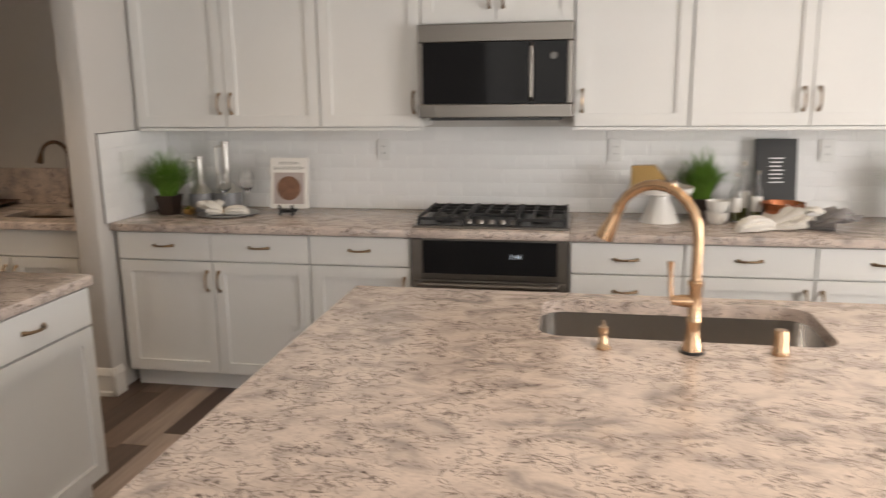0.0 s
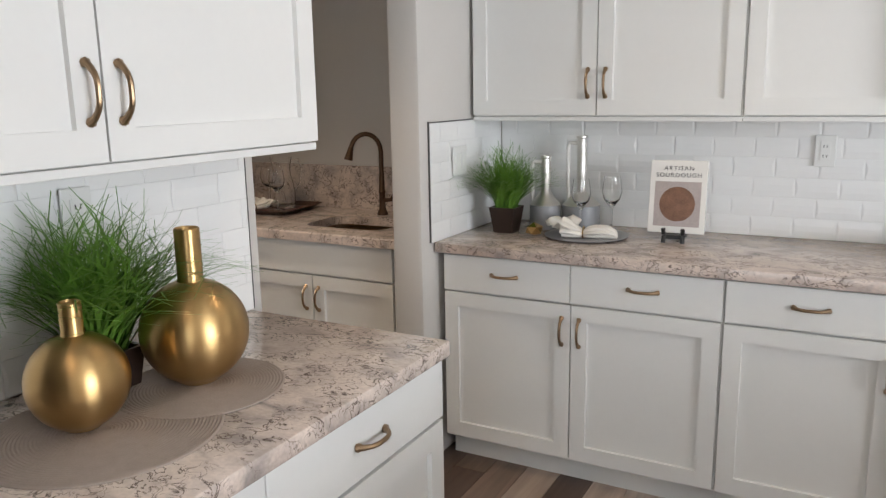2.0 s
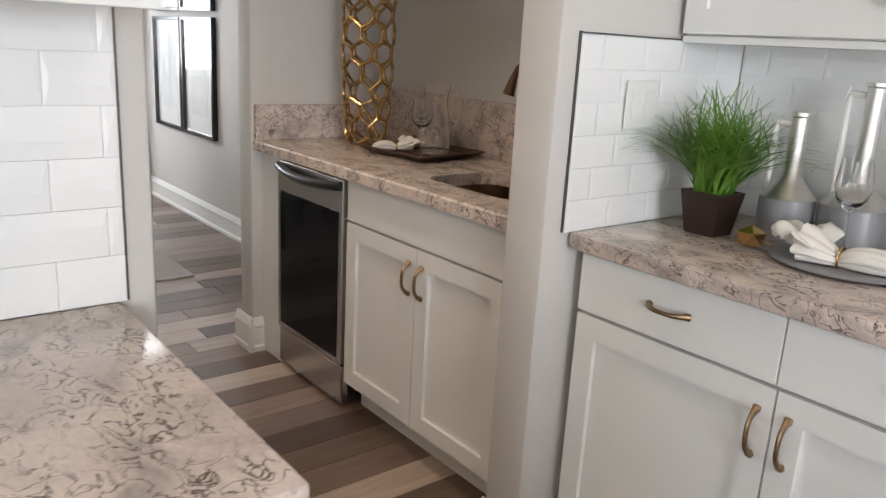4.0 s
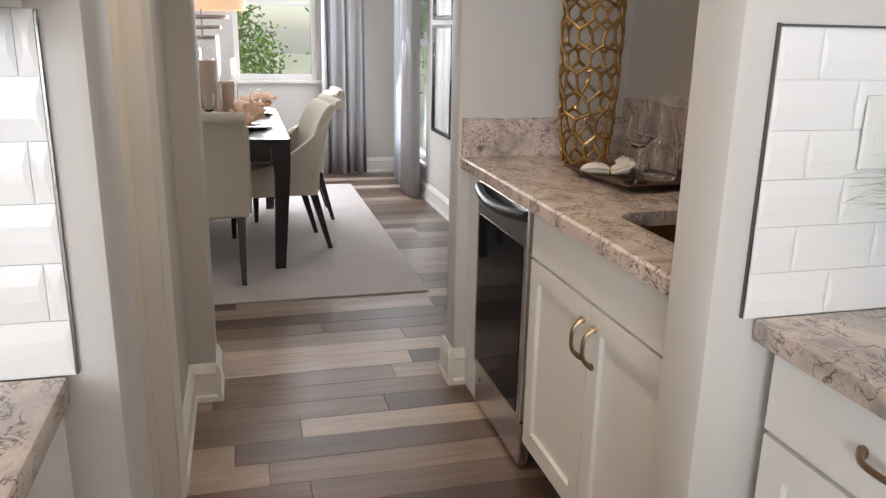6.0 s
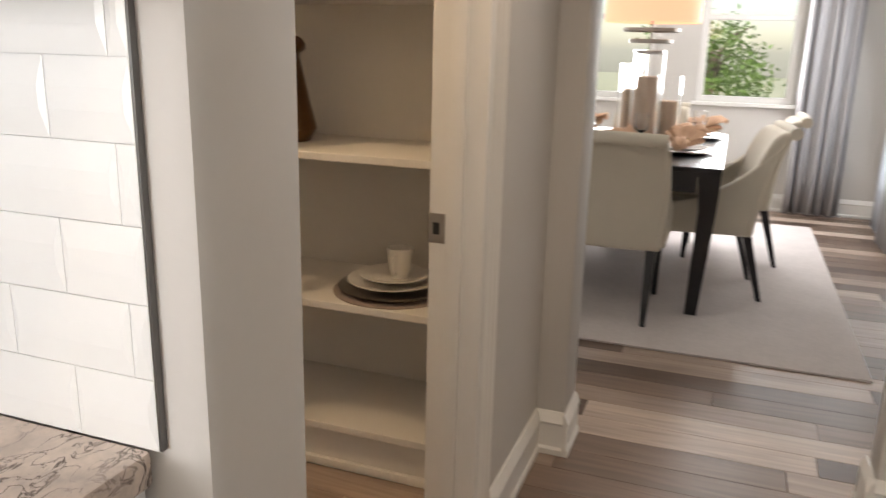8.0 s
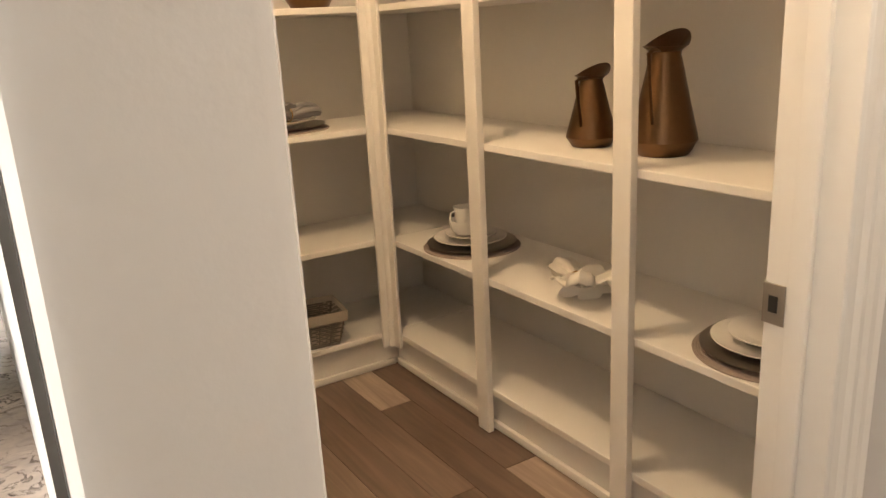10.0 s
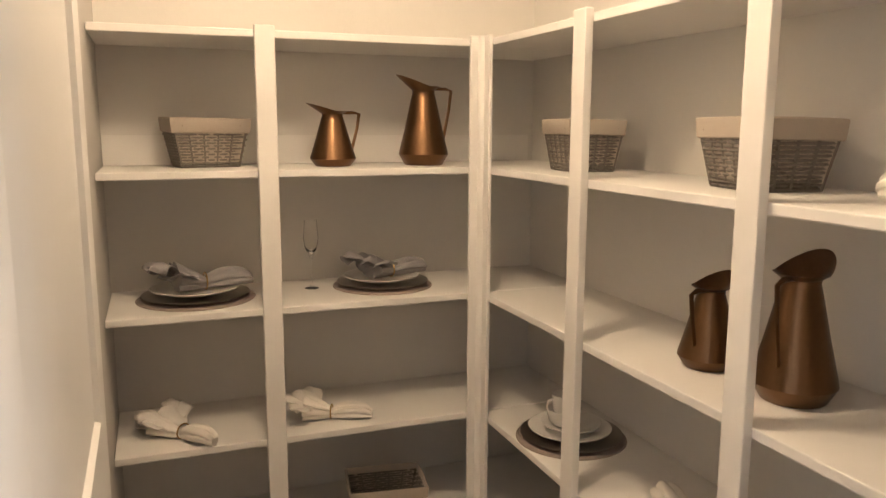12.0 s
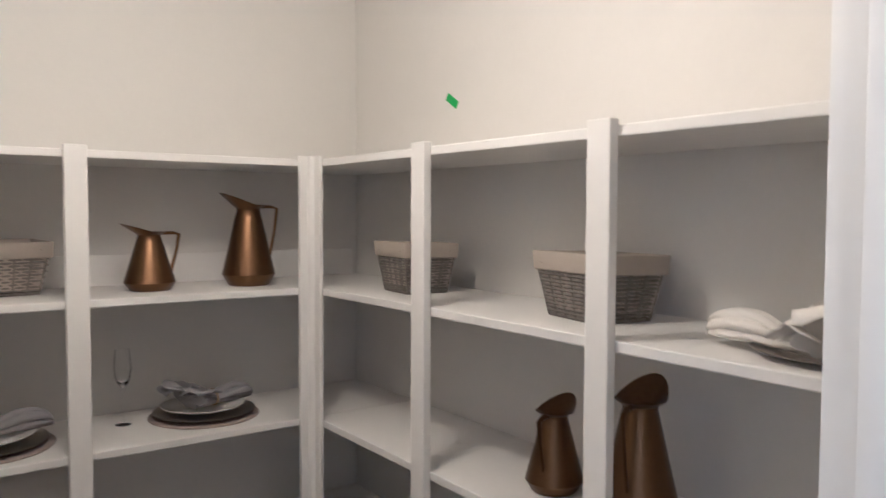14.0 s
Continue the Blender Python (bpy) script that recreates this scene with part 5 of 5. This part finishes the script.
part("spray_head", sweep([arc[-1], (arc[-1][0] - 0.012, arc[-1][1] - 0.01, arc[-1][2] - 0.06)], [0.012, 0.021], 14), BRONZE, bf, "", True)
part("lever", sweep([(0.012, 0, 0.07), (0.05, 0, 0.075), (0.07, 0, 0.11)], [0.011, 0.009, 0.006], 10), BRONZE, bf, "", True)

# ---- pantry goods ----
L4, L3, L2, L1 = [z + 0.0006 for z in LEVELS[:4]]
BK = "grey wicker basket with a beige liner on a pantry shelf"
basket(pose(-2.735, -0.29, L1, 0, 0, 10), 0.25, 0.18, 0.165, BK)
basket(pose(-3.85, 0.32, L1, 0, 0, 84), 0.205, 0.18, 0.16, BK)
basket(pose(-3.87, 1.09, L1, 0, 0, 79), 0.25, 0.20, 0.16, "large " + BK)
basket(pose(-3.31, -0.10, L4, 0, 0, -8), 0.27, 0.19, 0.15, "low " + BK)
pitcher(pose(-3.155, -0.19, L1, 0, 0, 185), 0.080, 0.20, "small aged copper pitcher with thin handle on a shelf")
pitcher(pose(-3.49, -0.19, L1, 0, 0, 185), 0.090, 0.295, "tall aged copper pitcher with thin handle on a shelf")
pitcher(pose(-3.83, 0.985, L2, 0, 0, 20), 0.074, 0.215, "dark aged copper pitcher on a pantry shelf")
pitcher(pose(-3.85, 1.24, L2, 0, 0, 20), 0.090, 0.298, "tall dark aged copper pitcher on a pantry shelf")


def setting(x, y, z, r, mat, label, seed, turn, cloth=True):
    """A charger with a plate on it, and a napkin or cups on top."""
    round_mat(pose(x, y, z), r, "round dark woven placemat on a pantry shelf")
    plate("charger_plate", pose(x, y, z + 0.0045), r * 0.92, SILVER, "silvered charger plate on a placemat", 0.016)
    plate("plate", pose(x + 0.004, y - 0.003, z + 0.021), r * 0.76, PORCELAIN, "white porcelain plate on a charger", 0.02)
    if cloth:
        napkin(None, pose(x - 0.01, y + 0.01, z + 0.036, 0, 0, turn), mat, label, r * 0.78, seed, 0.03)


setting(-2.68, -0.235, L2, 0.195, GREY_LINEN, "grey linen napkin on stacked plates", 31, 10)
setting(-3.345, -0.24, L2, 0.185, GREY_LINEN, "grey linen napkin on stacked plates", 37, 15)
wine_glass(pose(-3.085, -0.27, L2), 0.25, "clear champagne flute on a pantry shelf", True)
napkin(None, pose(-2.60, -0.13, L3, 0, 0, -50), LINEN, "pale patterned napkin in a ring on a shelf", 0.135, 41, 0.03)
napkin(None, pose(-3.10, -0.13, L3, 0, 0, -22), LINEN, "pale patterned napkin in a ring on a shelf", 0.135, 43, 0.03)
setting(-3.835, 0.33, L3, 0.185, None, "", 1, 0, False)
plate("plate", pose(-3.835, 0.33, L3 + 0.042), 0.10, PORCELAIN, "small white plate on a stack", 0.014)
cup("bowl", pose(-3.80, 0.34, L3 + 0.057), 0.06, 0.055, "white porcelain bowl on stacked plates", "bowl")
cup("cup", pose(-3.80, 0.34, L3 + 0.085), 0.043, 0.075, "white porcelain cup in a bowl", handle=True)
napkin(None, pose(-3.79, 0.98, L3, 0, 0, 70), LINEN, "white napkin in a gold ring on a shelf", 0.165, 47, 0.025)
setting(-3.84, 1.615, L3, 0.19, None, "", 1, 0, False)
plate("plate", pose(-3.84, 1.615, L3 + 0.042), 0.11, PORCELAIN, "small white plate on a stack", 0.014)
cup("cup", pose(-3.83, 1.64, L3 + 0.048), 0.042, 0.095, "white porcelain mug on stacked plates", handle=True)
plate("charger_plate", pose(-3.83, 1.70, L1), 0.15, SILVER, "silvered charger plate on a shelf", 0.016)
napkin(None, pose(-3.77, 1.64, L1 + 0.012, 0, 0, 80), LINEN, "white napkin with gold trim on a shelf", 0.15, 57, 0.03, False)
cup("cup", pose(-2.62, -0.18, L4), 0.045, 0.09, "white porcelain mug on the low shelf", handle=True)
tp = tagged(part("tape_strip", box(-0.0008, 0, -0.035, 0.035, -0.014, 0.014), material("green_tape", (0.04, 0.42, 0.08), 0.5, vary=0.05), None, "", False, pose(-4.0585, 0.232, 2.095, -32, 0, 0)), "small strip of green tape on the wall", "tape")
dl = thing("pantry_ceiling_light", "round white ceiling light in the pantry", "light", pose(-2.90, 1.02, CEIL))
part("base", lathe([(0, -0.0005), (0.10, -0.0005), (0.10, -0.02), (0.0, -0.02)], 32), TRIM, dl, "", True)

# ---- dining room ----
slab("area_rug", -8.18, -5.10, 0.75, 3.22, 0.0005, 0.012, RUG, "pale mottled grey-beige area rug", "rug", "", 0.004)
tb = thing("dining_table", "black wooden dining table with square tapered legs", "table", pose(-6.465, 1.98, 0.0125))
part("tabletop", box(-0.875, 0.875, -0.56, 0.56, 0.735, 0.76, 0.004), EBONY, tb)
for x0, x1, y0, y1 in ((-0.765, 0.765, 0.53, 0.556), (-0.765, 0.765, -0.556, -0.53), (0.845, 0.871, -0.45, 0.45), (-0.871, -0.845, -0.45, 0.45)):
    part("apron", box(x0, x1, y0, y1, 0.635, 0.7345, 0.002), EBONY, tb)
for sx in (-1, 1):
    for sy in (-1, 1):
        bm = bmesh.new()
        rg = [[bm.verts.new((sx * (0.872 - inset - a * w), sy * (0.557 - inset - b * w), z)) for a, b in ((0, 0), (1, 0), (1, 1), (0, 1))] for z, w, inset in ((0, 0.06, 0.045), (0.55, 0.085, 0.004), (0.66, 0.10, 0), (0.7344, 0.107, 0))]
        for p, q in zip(rg, rg[1:]):
            for i in range(4):
                bm.faces.new((p[i], p[(i + 1) % 4], q[(i + 1) % 4], q[i]))
        bm.faces.new(rg[0][::-1])
        bm.faces.new(rg[-1])
        part("leg", bm, EBONY, tb)


def dining_chair(m, label):
    """An upholstered chair with a rolled, leaning back; it faces local +y."""
    c = thing("dining_chair", label, "chair", m, "chairs round the table")
    part("seat", box(-0.25, 0.25, -0.20, 0.27, 0.355, 0.485, 0.03, None, 4), CREAM, c, "", True)
    bm = bmesh.new()
    n = 14
    sec = []
    for i in range(n + 1):
        u = i / n
        z = 0.355 + 0.555 * u
        y = -0.22 - 0.05 * u - 0.10 * u ** 3
        th = 0.085 - 0.025 * u
        if u > 0.93:
            y -= 0.012
        hw = 0.255 + 0.012 * math.sin(3.1 * u)
        curve = 0.03
        sec.append([bm.verts.new((x * hw, y + s * th / 2 + curve * x * x * (1 if s > 0 else 0.6), z)) for x, s in ((-1, -1), (-0.5, -1), (0, -1), (0.5, -1), (1, -1), (1, 1), (0.5, 1), (0, 1), (-0.5, 1), (-1, 1))])
    for a, b in zip(sec, sec[1:]):
        for i in range(10):
            bm.faces.new((a[i], a[(i + 1) % 10], b[(i + 1) % 10], b[i]))
    bm.faces.new(sec[0][::-1])
    bm.faces.new(sec[-1])
    bk = part("backrest", bm, CREAM, c, "", True)
    bv = bk.modifiers.new("round", "BEVEL")
    bv.width, bv.segments, bv.limit_method = 0.018, 3, "ANGLE"
    part("roll", sweep([(-0.255, -0.392, 0.905), (0, -0.397, 0.91), (0.255, -0.392, 0.905)], 0.032, 14), CREAM, c, "rolled upper edge of the back", True)
    for sx in (-1, 1):
        wing = bmesh.new()
        rim = [(-0.20, 0.37), (0.24, 0.37)] + [(0.25 - 0.50 * u - 0.10 * u ** 3, 0.52 + 0.06 * u + 0.28 * u ** 3) for u in [k / 9 for k in range(10)]] + [(-0.31, 0.80), (-0.25, 0.55)]
        two = [[wing.verts.new((sx * x, y, z)) for y, z in rim] for x in (0.222, 0.272)]
        for i in range(len(rim)):
            j = (i + 1) % len(rim)
            wing.faces.new((two[0][i], two[0][j], two[1][j], two[1][i]))
        wing.faces.new(two[0][::-1])
        wing.faces.new(two[1])
        wo = part("arm_wing", wing, CREAM, c, "low sloping upholstered side", True)
        wb = wo.modifiers.new("round", "BEVEL")
        wb.width, wb.segments, wb.limit_method = 0.014, 3, "ANGLE"
    for sx, sy, k in ((-0.21, -0.22, -0.10), (0.21, -0.22, -0.10), (-0.21, 0.22, 0.01), (0.21, 0.22, 0.01)):
        bm = bmesh.new()
        rg = [[bm.verts.new((sx + a * r, sy + (k if z == 0 else 0) + b * r, z)) for a, b in ((-1, -1), (1, -1), (1, 1), (-1, 1))] for z, r in ((0, 0.013), (0.36, 0.024))]
        for i in range(4):
            bm.faces.new((rg[0][i], rg[0][(i + 1) % 4], rg[1][(i + 1) % 4], rg[1][i]))
        bm.faces.new(rg[0][::-1])
        part("leg", bm, EBONY, c)
    return c


ch = dining_chair(pose(-5.69, 2.045, 0.0125, 0, 0, 90), "cream upholstered dining chair with black legs at the table's head")
for cx, cy, rz in ((-6.2, 2.45, 187), (-7.02, 2.58, 180), (-6.1, 1.42, 0), (-6.85, 1.42, 0), (-7.30, 2.0, -90)):
    tagged(copy_thing(ch, pose(cx, cy, 0.0125, 0, 0, rz)), "cream upholstered dining chair with black legs on a rug")
TZ = 0.0125 + 0.7605
for cx, cy in ((-5.82, 2.0), (-6.15, 2.32), (-6.98, 2.36), (-7.12, 1.98), (-6.1, 1.62), (-6.85, 1.62)):
    plate("charger_plate", pose(cx, cy, TZ), 0.165, SILVER, "dark charger plate on the dining table", 0.016)
    plate("plate", pose(cx, cy, TZ + 0.016), 0.135, PORCELAIN, "white plate on the dining table", 0.018)
    napkin(None, pose(cx, cy, TZ + 0.028, 0, 0, 60 + 40 * cx), PEACH, "peach napkin fanned on a dinner plate", 0.165, int(100 + 10 * cx + 3 * cy), 0.035)
for k, (cx, cy, r, h) in enumerate(((-6.22, 2.09, 0.085, 0.40), (-6.45, 1.98, 0.075, 0.32), (-6.42, 2.2, 0.07, 0.26))):
    hc = thing("candle_holder", "tall glass hurricane with a peach pillar candle", "candle holder", pose(cx, cy, TZ), "hurricane candles")
    part("glass", lathe([(0, 0), (r, 0), (r, h + 0.14), (r - 0.003, h + 0.14), (r - 0.003, 0.006), (0, 0.006)], 32), GLASS, hc, "", True)
    part("candle", lathe([(0, 0.007), (r * 0.7, 0.007), (r * 0.7, h - 0.006), (r * 0.6, h), (0, h - 0.01)], 28), material("candle_wax", (0.78, 0.58, 0.42), 0.6, vary=0.04), hc, "peach pillar candle", True)
for cx, cy in ((-6.02, 2.10), (-6.45, 2.38), (-6.0, 1.82)):
    wine_glass(pose(cx, cy, TZ), 0.21, "clear stemmed glass on the dining table")
pd = thing("chandelier", "peach drum shade chandelier with hanging glass rings", "pendant lamp", pose(-6.3, 2.08, 1.46))
part("shade", lathe([(0.26, 0), (0.262, 0.0), (0.262, 0.24), (0.26, 0.24)], 48), glowing("lit_shade", (0.95, 0.62, 0.38), 0.55), pd, "glowing peach fabric drum", True)
part("rod", sweep([(0, 0, 0.10), (0, 0, CEIL - 1.47)], 0.008), NICKEL, pd, "", True)
part("spider", sweep([(-0.258, 0, 0.2), (0.258, 0, 0.2)], 0.004), NICKEL, pd)
for k, (rz, rad) in enumerate(((-0.05, 0.15), (-0.11, 0.11), (-0.17, 0.075))):
    part("glass_ring", lathe([(rad, rz), (rad + 0.006, rz + 0.003), (rad + 0.006, rz + 0.02), (rad, rz + 0.022), (rad - 0.004, rz + 0.01), (rad, rz)], 36), NICKEL, pd, "bright metal ring", True)
part("stem", sweep([(0, 0, 0.1), (0, 0, -0.17)], 0.006), NICKEL, pd)
lamp("chandelier_bulb", "POINT", (-6.3, 2.08, 1.60), (0, 0, 0), 14, WARM, 0.06)


def curtain(m, width, h, mat, label, folds=6, depth=0.045, seed=1):
    c = thing("curtain", label, "curtain", m, "long curtains")
    rr = random.Random(seed)
    bm = bmesh.new()
    n = folds * 10
    cols = []
    ph = [rr.uniform(-0.5, 0.5) for _ in range(folds + 2)]
    for i in range(n + 1):
        u = i / n
        col = []
        for k in range(7):
            z = h * k / 6
            a = 2 * math.pi * folds * u + ph[int(u * folds)] * (1 - abs(2 * (u * folds % 1) - 1))
            amp = depth * (1.0 - 0.35 * k / 6)
            col.append(bm.verts.new((width * u + 0.012 * math.sin(a * 0.5 + k * 0.3), -amp * math.sin(a), z)))
        cols.append(col)
    for a, b in zip(cols, cols[1:]):
        for k in range(6):
            bm.faces.new((a[k], b[k], b[k + 1], a[k + 1]))
    cl = part("cloth", bm, mat, c, "", True)
    cl.modifiers.new("thick", "SOLIDIFY").thickness = 0.003
    return c


curtain(pose(-8.70, 3.03, 0.015, 0, 0, 90), 0.42, 2.42, CURTAIN, "long grey pleated curtain beside the window", 5, 0.045, 2)
curtain(pose(-8.70, 0.62, 0.015, 0, 0, 90), 0.42, 2.42, CURTAIN, "long grey pleated curtain beside the window", 5, 0.045, 3)
sn = SHEER.node_tree
thin, veil = sn.nodes.new("ShaderNodeBsdfTranslucent"), sn.nodes.new("ShaderNodeMixShader")
thin.inputs[0].default_value, veil.inputs[0].default_value = (0.75, 0.78, 0.82, 1), 0.5
sn.links.new(sn.nodes["Principled BSDF"].outputs[0], veil.inputs[1])
sn.links.new(thin.outputs[0], veil.inputs[2])
sn.links.new(veil.outputs[0], sn.nodes["Material Output"].inputs["Surface"])
curtain(pose(-8.42, DN - 0.075, 0.015), 0.58, 2.42, SHEER, "long sheer curtain glowing with daylight at the side window", 6, 0.025, 5)
curtain(pose(-7.88, DN - 0.10, 0.015), 0.42, 2.42, CURTAIN, "long pale grey pleated curtain at the side window", 5, 0.045, 6)
tagged(part("curtain_rod", sweep([(-8.70, 0.5, 2.44), (-8.70, 3.6, 2.44)], 0.012, 12), NICKEL, None, "", True), "slim metal curtain rod above the windows", "curtain rod")
tagged(part("curtain_rod", sweep([(-8.5, DN - 0.10, 2.44), (-7.2, DN - 0.10, 2.44)], 0.012, 12), NICKEL, None, "", True), "slim metal curtain rod above the side window", "curtain rod")
for fx in (-7.18, -6.60):
    for fz in (0.612, 1.45):
        pf = thing("picture_frame", "black framed botanical print with a wide white mat", "picture", pose(fx, DN, fz), "framed prints")
        fm = bmesh.new()
        for x0, x1, z0, z1 in ((0, 0.025, 0, 0.80), (0.535, 0.56, 0, 0.80), (0.025, 0.535, 0, 0.025), (0.025, 0.535, 0.775, 0.80)):
            box(x0, x1, -0.035, 0, z0, z1, 0.002, fm, 1)
        part("frame", fm, EBONY, pf)
        part("mat_board", box(0.0255, 0.5345, -0.012, -0.001, 0.0255, 0.7745), PORCELAIN, pf, "white mat board")
        part("print", box(0.13, 0.43, -0.0135, -0.0122, 0.14, 0.66), material("faded_print", (0.55, 0.55, 0.52), 0.6, vary=0.35, scale=9), pf, "faded grey print")
        gl = part("glazing", box(0.0255, 0.5345, -0.0215, -0.0195, 0.0255, 0.7745), PANE, pf, "picture glass")
        gl.visible_shadow = False

# ---- garden outside ----
slab("ground", -60, 60, -60, 60, -0.32, -0.30, material("dry_lawn", (0.30, 0.31, 0.20), 0.95, vary=0.3, scale=2), "mown lawn round the house", "ground")


def tree(m, h, crown, seed, label):
    t = thing("garden_tree", label, "tree", m, "garden trees")
    rr = random.Random(seed)
    bark = material("bark", (0.10, 0.07, 0.05), 0.9, vary=0.3, scale=10, bump=0.6, bump_scale=30)
    part("trunk", sweep([(0, 0, -0.02), (0.05, 0.02, h * 0.3), (0.0, 0.06, h * 0.6), (0.05, 0.0, h * 0.85)], [0.12, 0.09, 0.06, 0.03], 10), bark, t, "", True)
    for _ in range(6):
        a, z = rr.uniform(0, 6.28), rr.uniform(0.3, 0.65) * h
        part("limb", sweep([(0.02, 0.03, z), (crown * 0.4 * math.cos(a), crown * 0.4 * math.sin(a), z + 0.25 * h), (crown * 0.75 * math.cos(a), crown * 0.75 * math.sin(a), z + 0.33 * h)], [0.045, 0.03, 0.012], 7), bark, t, "", True)
    v, f = [], []
    clumps = [(rr.uniform(-1, 1) * crown, rr.uniform(-1, 1) * crown, rr.uniform(0.30, 1.0) * h) for _ in range(26)]
    for cx, cy, cz in clumps:
        for _ in range(130):
            p = Vector((cx, cy, cz)) + Vector((rr.gauss(0, 1), rr.gauss(0, 1), rr.gauss(0, 0.8))) * crown * 0.22
            d1 = Vector((rr.uniform(-1, 1), rr.uniform(-1, 1), rr.uniform(-1, 1))).normalized()
            d2 = d1.orthogonal().normalized()
            s = rr.uniform(0.04, 0.08)
            i = len(v)
            v += [tuple(p - d1 * s), tuple(p + d2 * s * 0.5), tuple(p + d1 * s), tuple(p - d2 * s * 0.5)]
            f.append((i, i + 1, i + 2, i + 3))
    me = bpy.data.meshes.new("crown")
    me.from_pydata(v, [], f)
    me.materials.append(LEAF)
    cr = new("crown", me)
    cr.parent = t
    return t


LEAF = material("tree_leaf", (0.12, 0.22, 0.04), 0.6, vary=0.4, scale=3)
tree(pose(-14.5, 4.6, -0.30), 3.2, 0.9, 3, "leafy green garden tree outside the windows")
tree(pose(-19, 2.0, -0.30), 2.2, 1.0, 8, "leafy green garden tree outside the windows")
tree(pose(-22.0, 9.0, -0.30), 4.2, 1.7, 9, "leafy green garden tree outside the windows")

# ---- recessed lights, all unseen ----
# fittings for the unseen cans; the kitchen ones are assumed
BULB = glowing("warm_diffuser", (1.0, 0.85, 0.65), 6.0)
for cx, cy, watts in CANS:
    cn = thing("recessed_light", "unseen round white recessed ceiling light", "light", pose(cx, cy, CEIL), "recessed lights")
    part("ring", lathe([(0.060, -0.002), (0.062, -0.008), (0.088, -0.006), (0.09, -0.0005)], 28), TRIM, cn, "", True)
    part("diffuser", lathe([(0, -0.0015), (0.060, -0.0015)], 28), BULB, cn, "glowing diffuser")

# ---- tiles ----


def tile_mesh(w, h, name, t=0.0062, b=0.008, c=0.027):
    bm = bmesh.new()
    lo = [bm.verts.new(p) for p in ((0, 0, 0), (w, 0, 0), (w, 0, h), (0, 0, h))]
    mi = [bm.verts.new(p) for p in ((0, -0.0038, 0), (w, -0.0038, 0), (w, -0.0038, h), (0, -0.0038, h))]
    hi = [bm.verts.new(p) for p in ((b, -t, c), (w - b, -t, c), (w - b, -t, h - c), (b, -t, h - c))]
    for p, q in ((lo, mi), (mi, hi)):
        for i in range(4):
            bm.faces.new((p[i], p[(i + 1) % 4], q[(i + 1) % 4], q[i]))
    bm.faces.new(hi)
    return finish(bm, name, TILE)


TW, TH, GAP = 0.152, 0.0762, 0.0008
tile_cache = {}


def tiled(name, length, rows, m, label, z0=0.914):
    """A field of bevelled brick tiles along local x on a grout bed."""
    wall = thing(name, label, "backsplash", m, kind="structure")
    part("grout_bed", box(0, length, -0.0012, 0.004, z0, z0 + rows * TH), GROUT, wall)
    for r in range(rows):
        x = -TW / 2 if r % 2 else 0.0
        while x < length - 0.012:
            a, b = max(x, 0.0), min(x + TW, length)
            w = round(b - a - GAP, 4)
            if w > 0.01:
                if w not in tile_cache:
                    tile_cache[w] = tile_mesh(w, TH - GAP, "tile")
                o = new("tile", tile_cache[w])
                o.parent = wall
                o.matrix_basis = pose(a + GAP / 2, -0.0013, z0 + r * TH + GAP / 2)
            x += TW


tiled("backsplash_north", 4.8, 6, pose(-2.262, 3.716, 0), "white bevelled brick tiles behind the kitchen counter")
tiled("backsplash_side", 0.655, 6, pose(-2.272, 3.06, 0, 0, 0, 90), "white bevelled brick tiles at the counter's end wall")
tiled("backsplash_west", 1.315, 6, pose(-2.272, 0.745, 0, 0, 0, 90), "white bevelled brick tiles over the side counter")
slab("trim_tile_edge", -2.2745, -2.2680, 3.0565, 3.0595, 0.915, 1.377, DARK_STEEL, "thin dark metal edge of the tiles", "tile edge")
slab("trim_tile_edge_2", -2.2745, -2.2665, 2.0605, 2.0635, 0.915, 1.371, DARK_STEEL, "thin dark metal edge of the tiles", "tile edge")
slab("trim_tile_edge_3", -2.2745, -2.262, 3.059, 3.42, 1.3725, 1.3755, DARK_STEEL, "thin dark metal edge of the tiles", "tile edge")

# ---- floor planks ----
PW = 0.135
plank_cache = {}
rest_v, rest_f = [], []
pr = random.Random(11)
x = -8.8
near_count = 0
while x < 4.2:
    y = -3.5 - pr.random() * 1.2
    while y < 3.9:
        ln = pr.choice((0.9, 1.1, 1.3, 1.5))
        a, b = max(y, -3.5), min(y + ln, 3.88)
        y += ln
        if b - a < 0.02:
            continue
        if -5.6 < x < -0.6 and b > 1.6 and near_count < 300:
            key = round(b - a, 3)
            if key not in plank_cache:
                plank_cache[key] = finish(box(0.0008, PW - 0.0008, 0.0008, key - 0.0008, -0.011, 0, 0.0012, None, 1), "plank", PLANK)
            o = new("plank", plank_cache[key])
            o.parent = floor
            o.matrix_basis = pose(x, a, 0)
            near_count += 1
        else:
            i = len(rest_v)
            rest_v += [(x + sx, yy, z) for z in (-0.011, 0) for sx, yy in ((0.001, a + 0.001), (PW - 0.001, a + 0.001), (PW - 0.001, b - 0.001), (0.001, b - 0.001))]
            rest_f += [tuple(i + k for k in f) for f in ((4, 5, 6, 7), (0, 1, 5, 4), (1, 2, 6, 5), (2, 3, 7, 6), (3, 0, 4, 7))]
    x += PW
me = bpy.data.meshes.new("planks")
me.from_pydata(rest_v, [], rest_f)
me.materials.append(PLANK)
far = tagged(new("planks", me), kind="stuff")
far.parent = floor
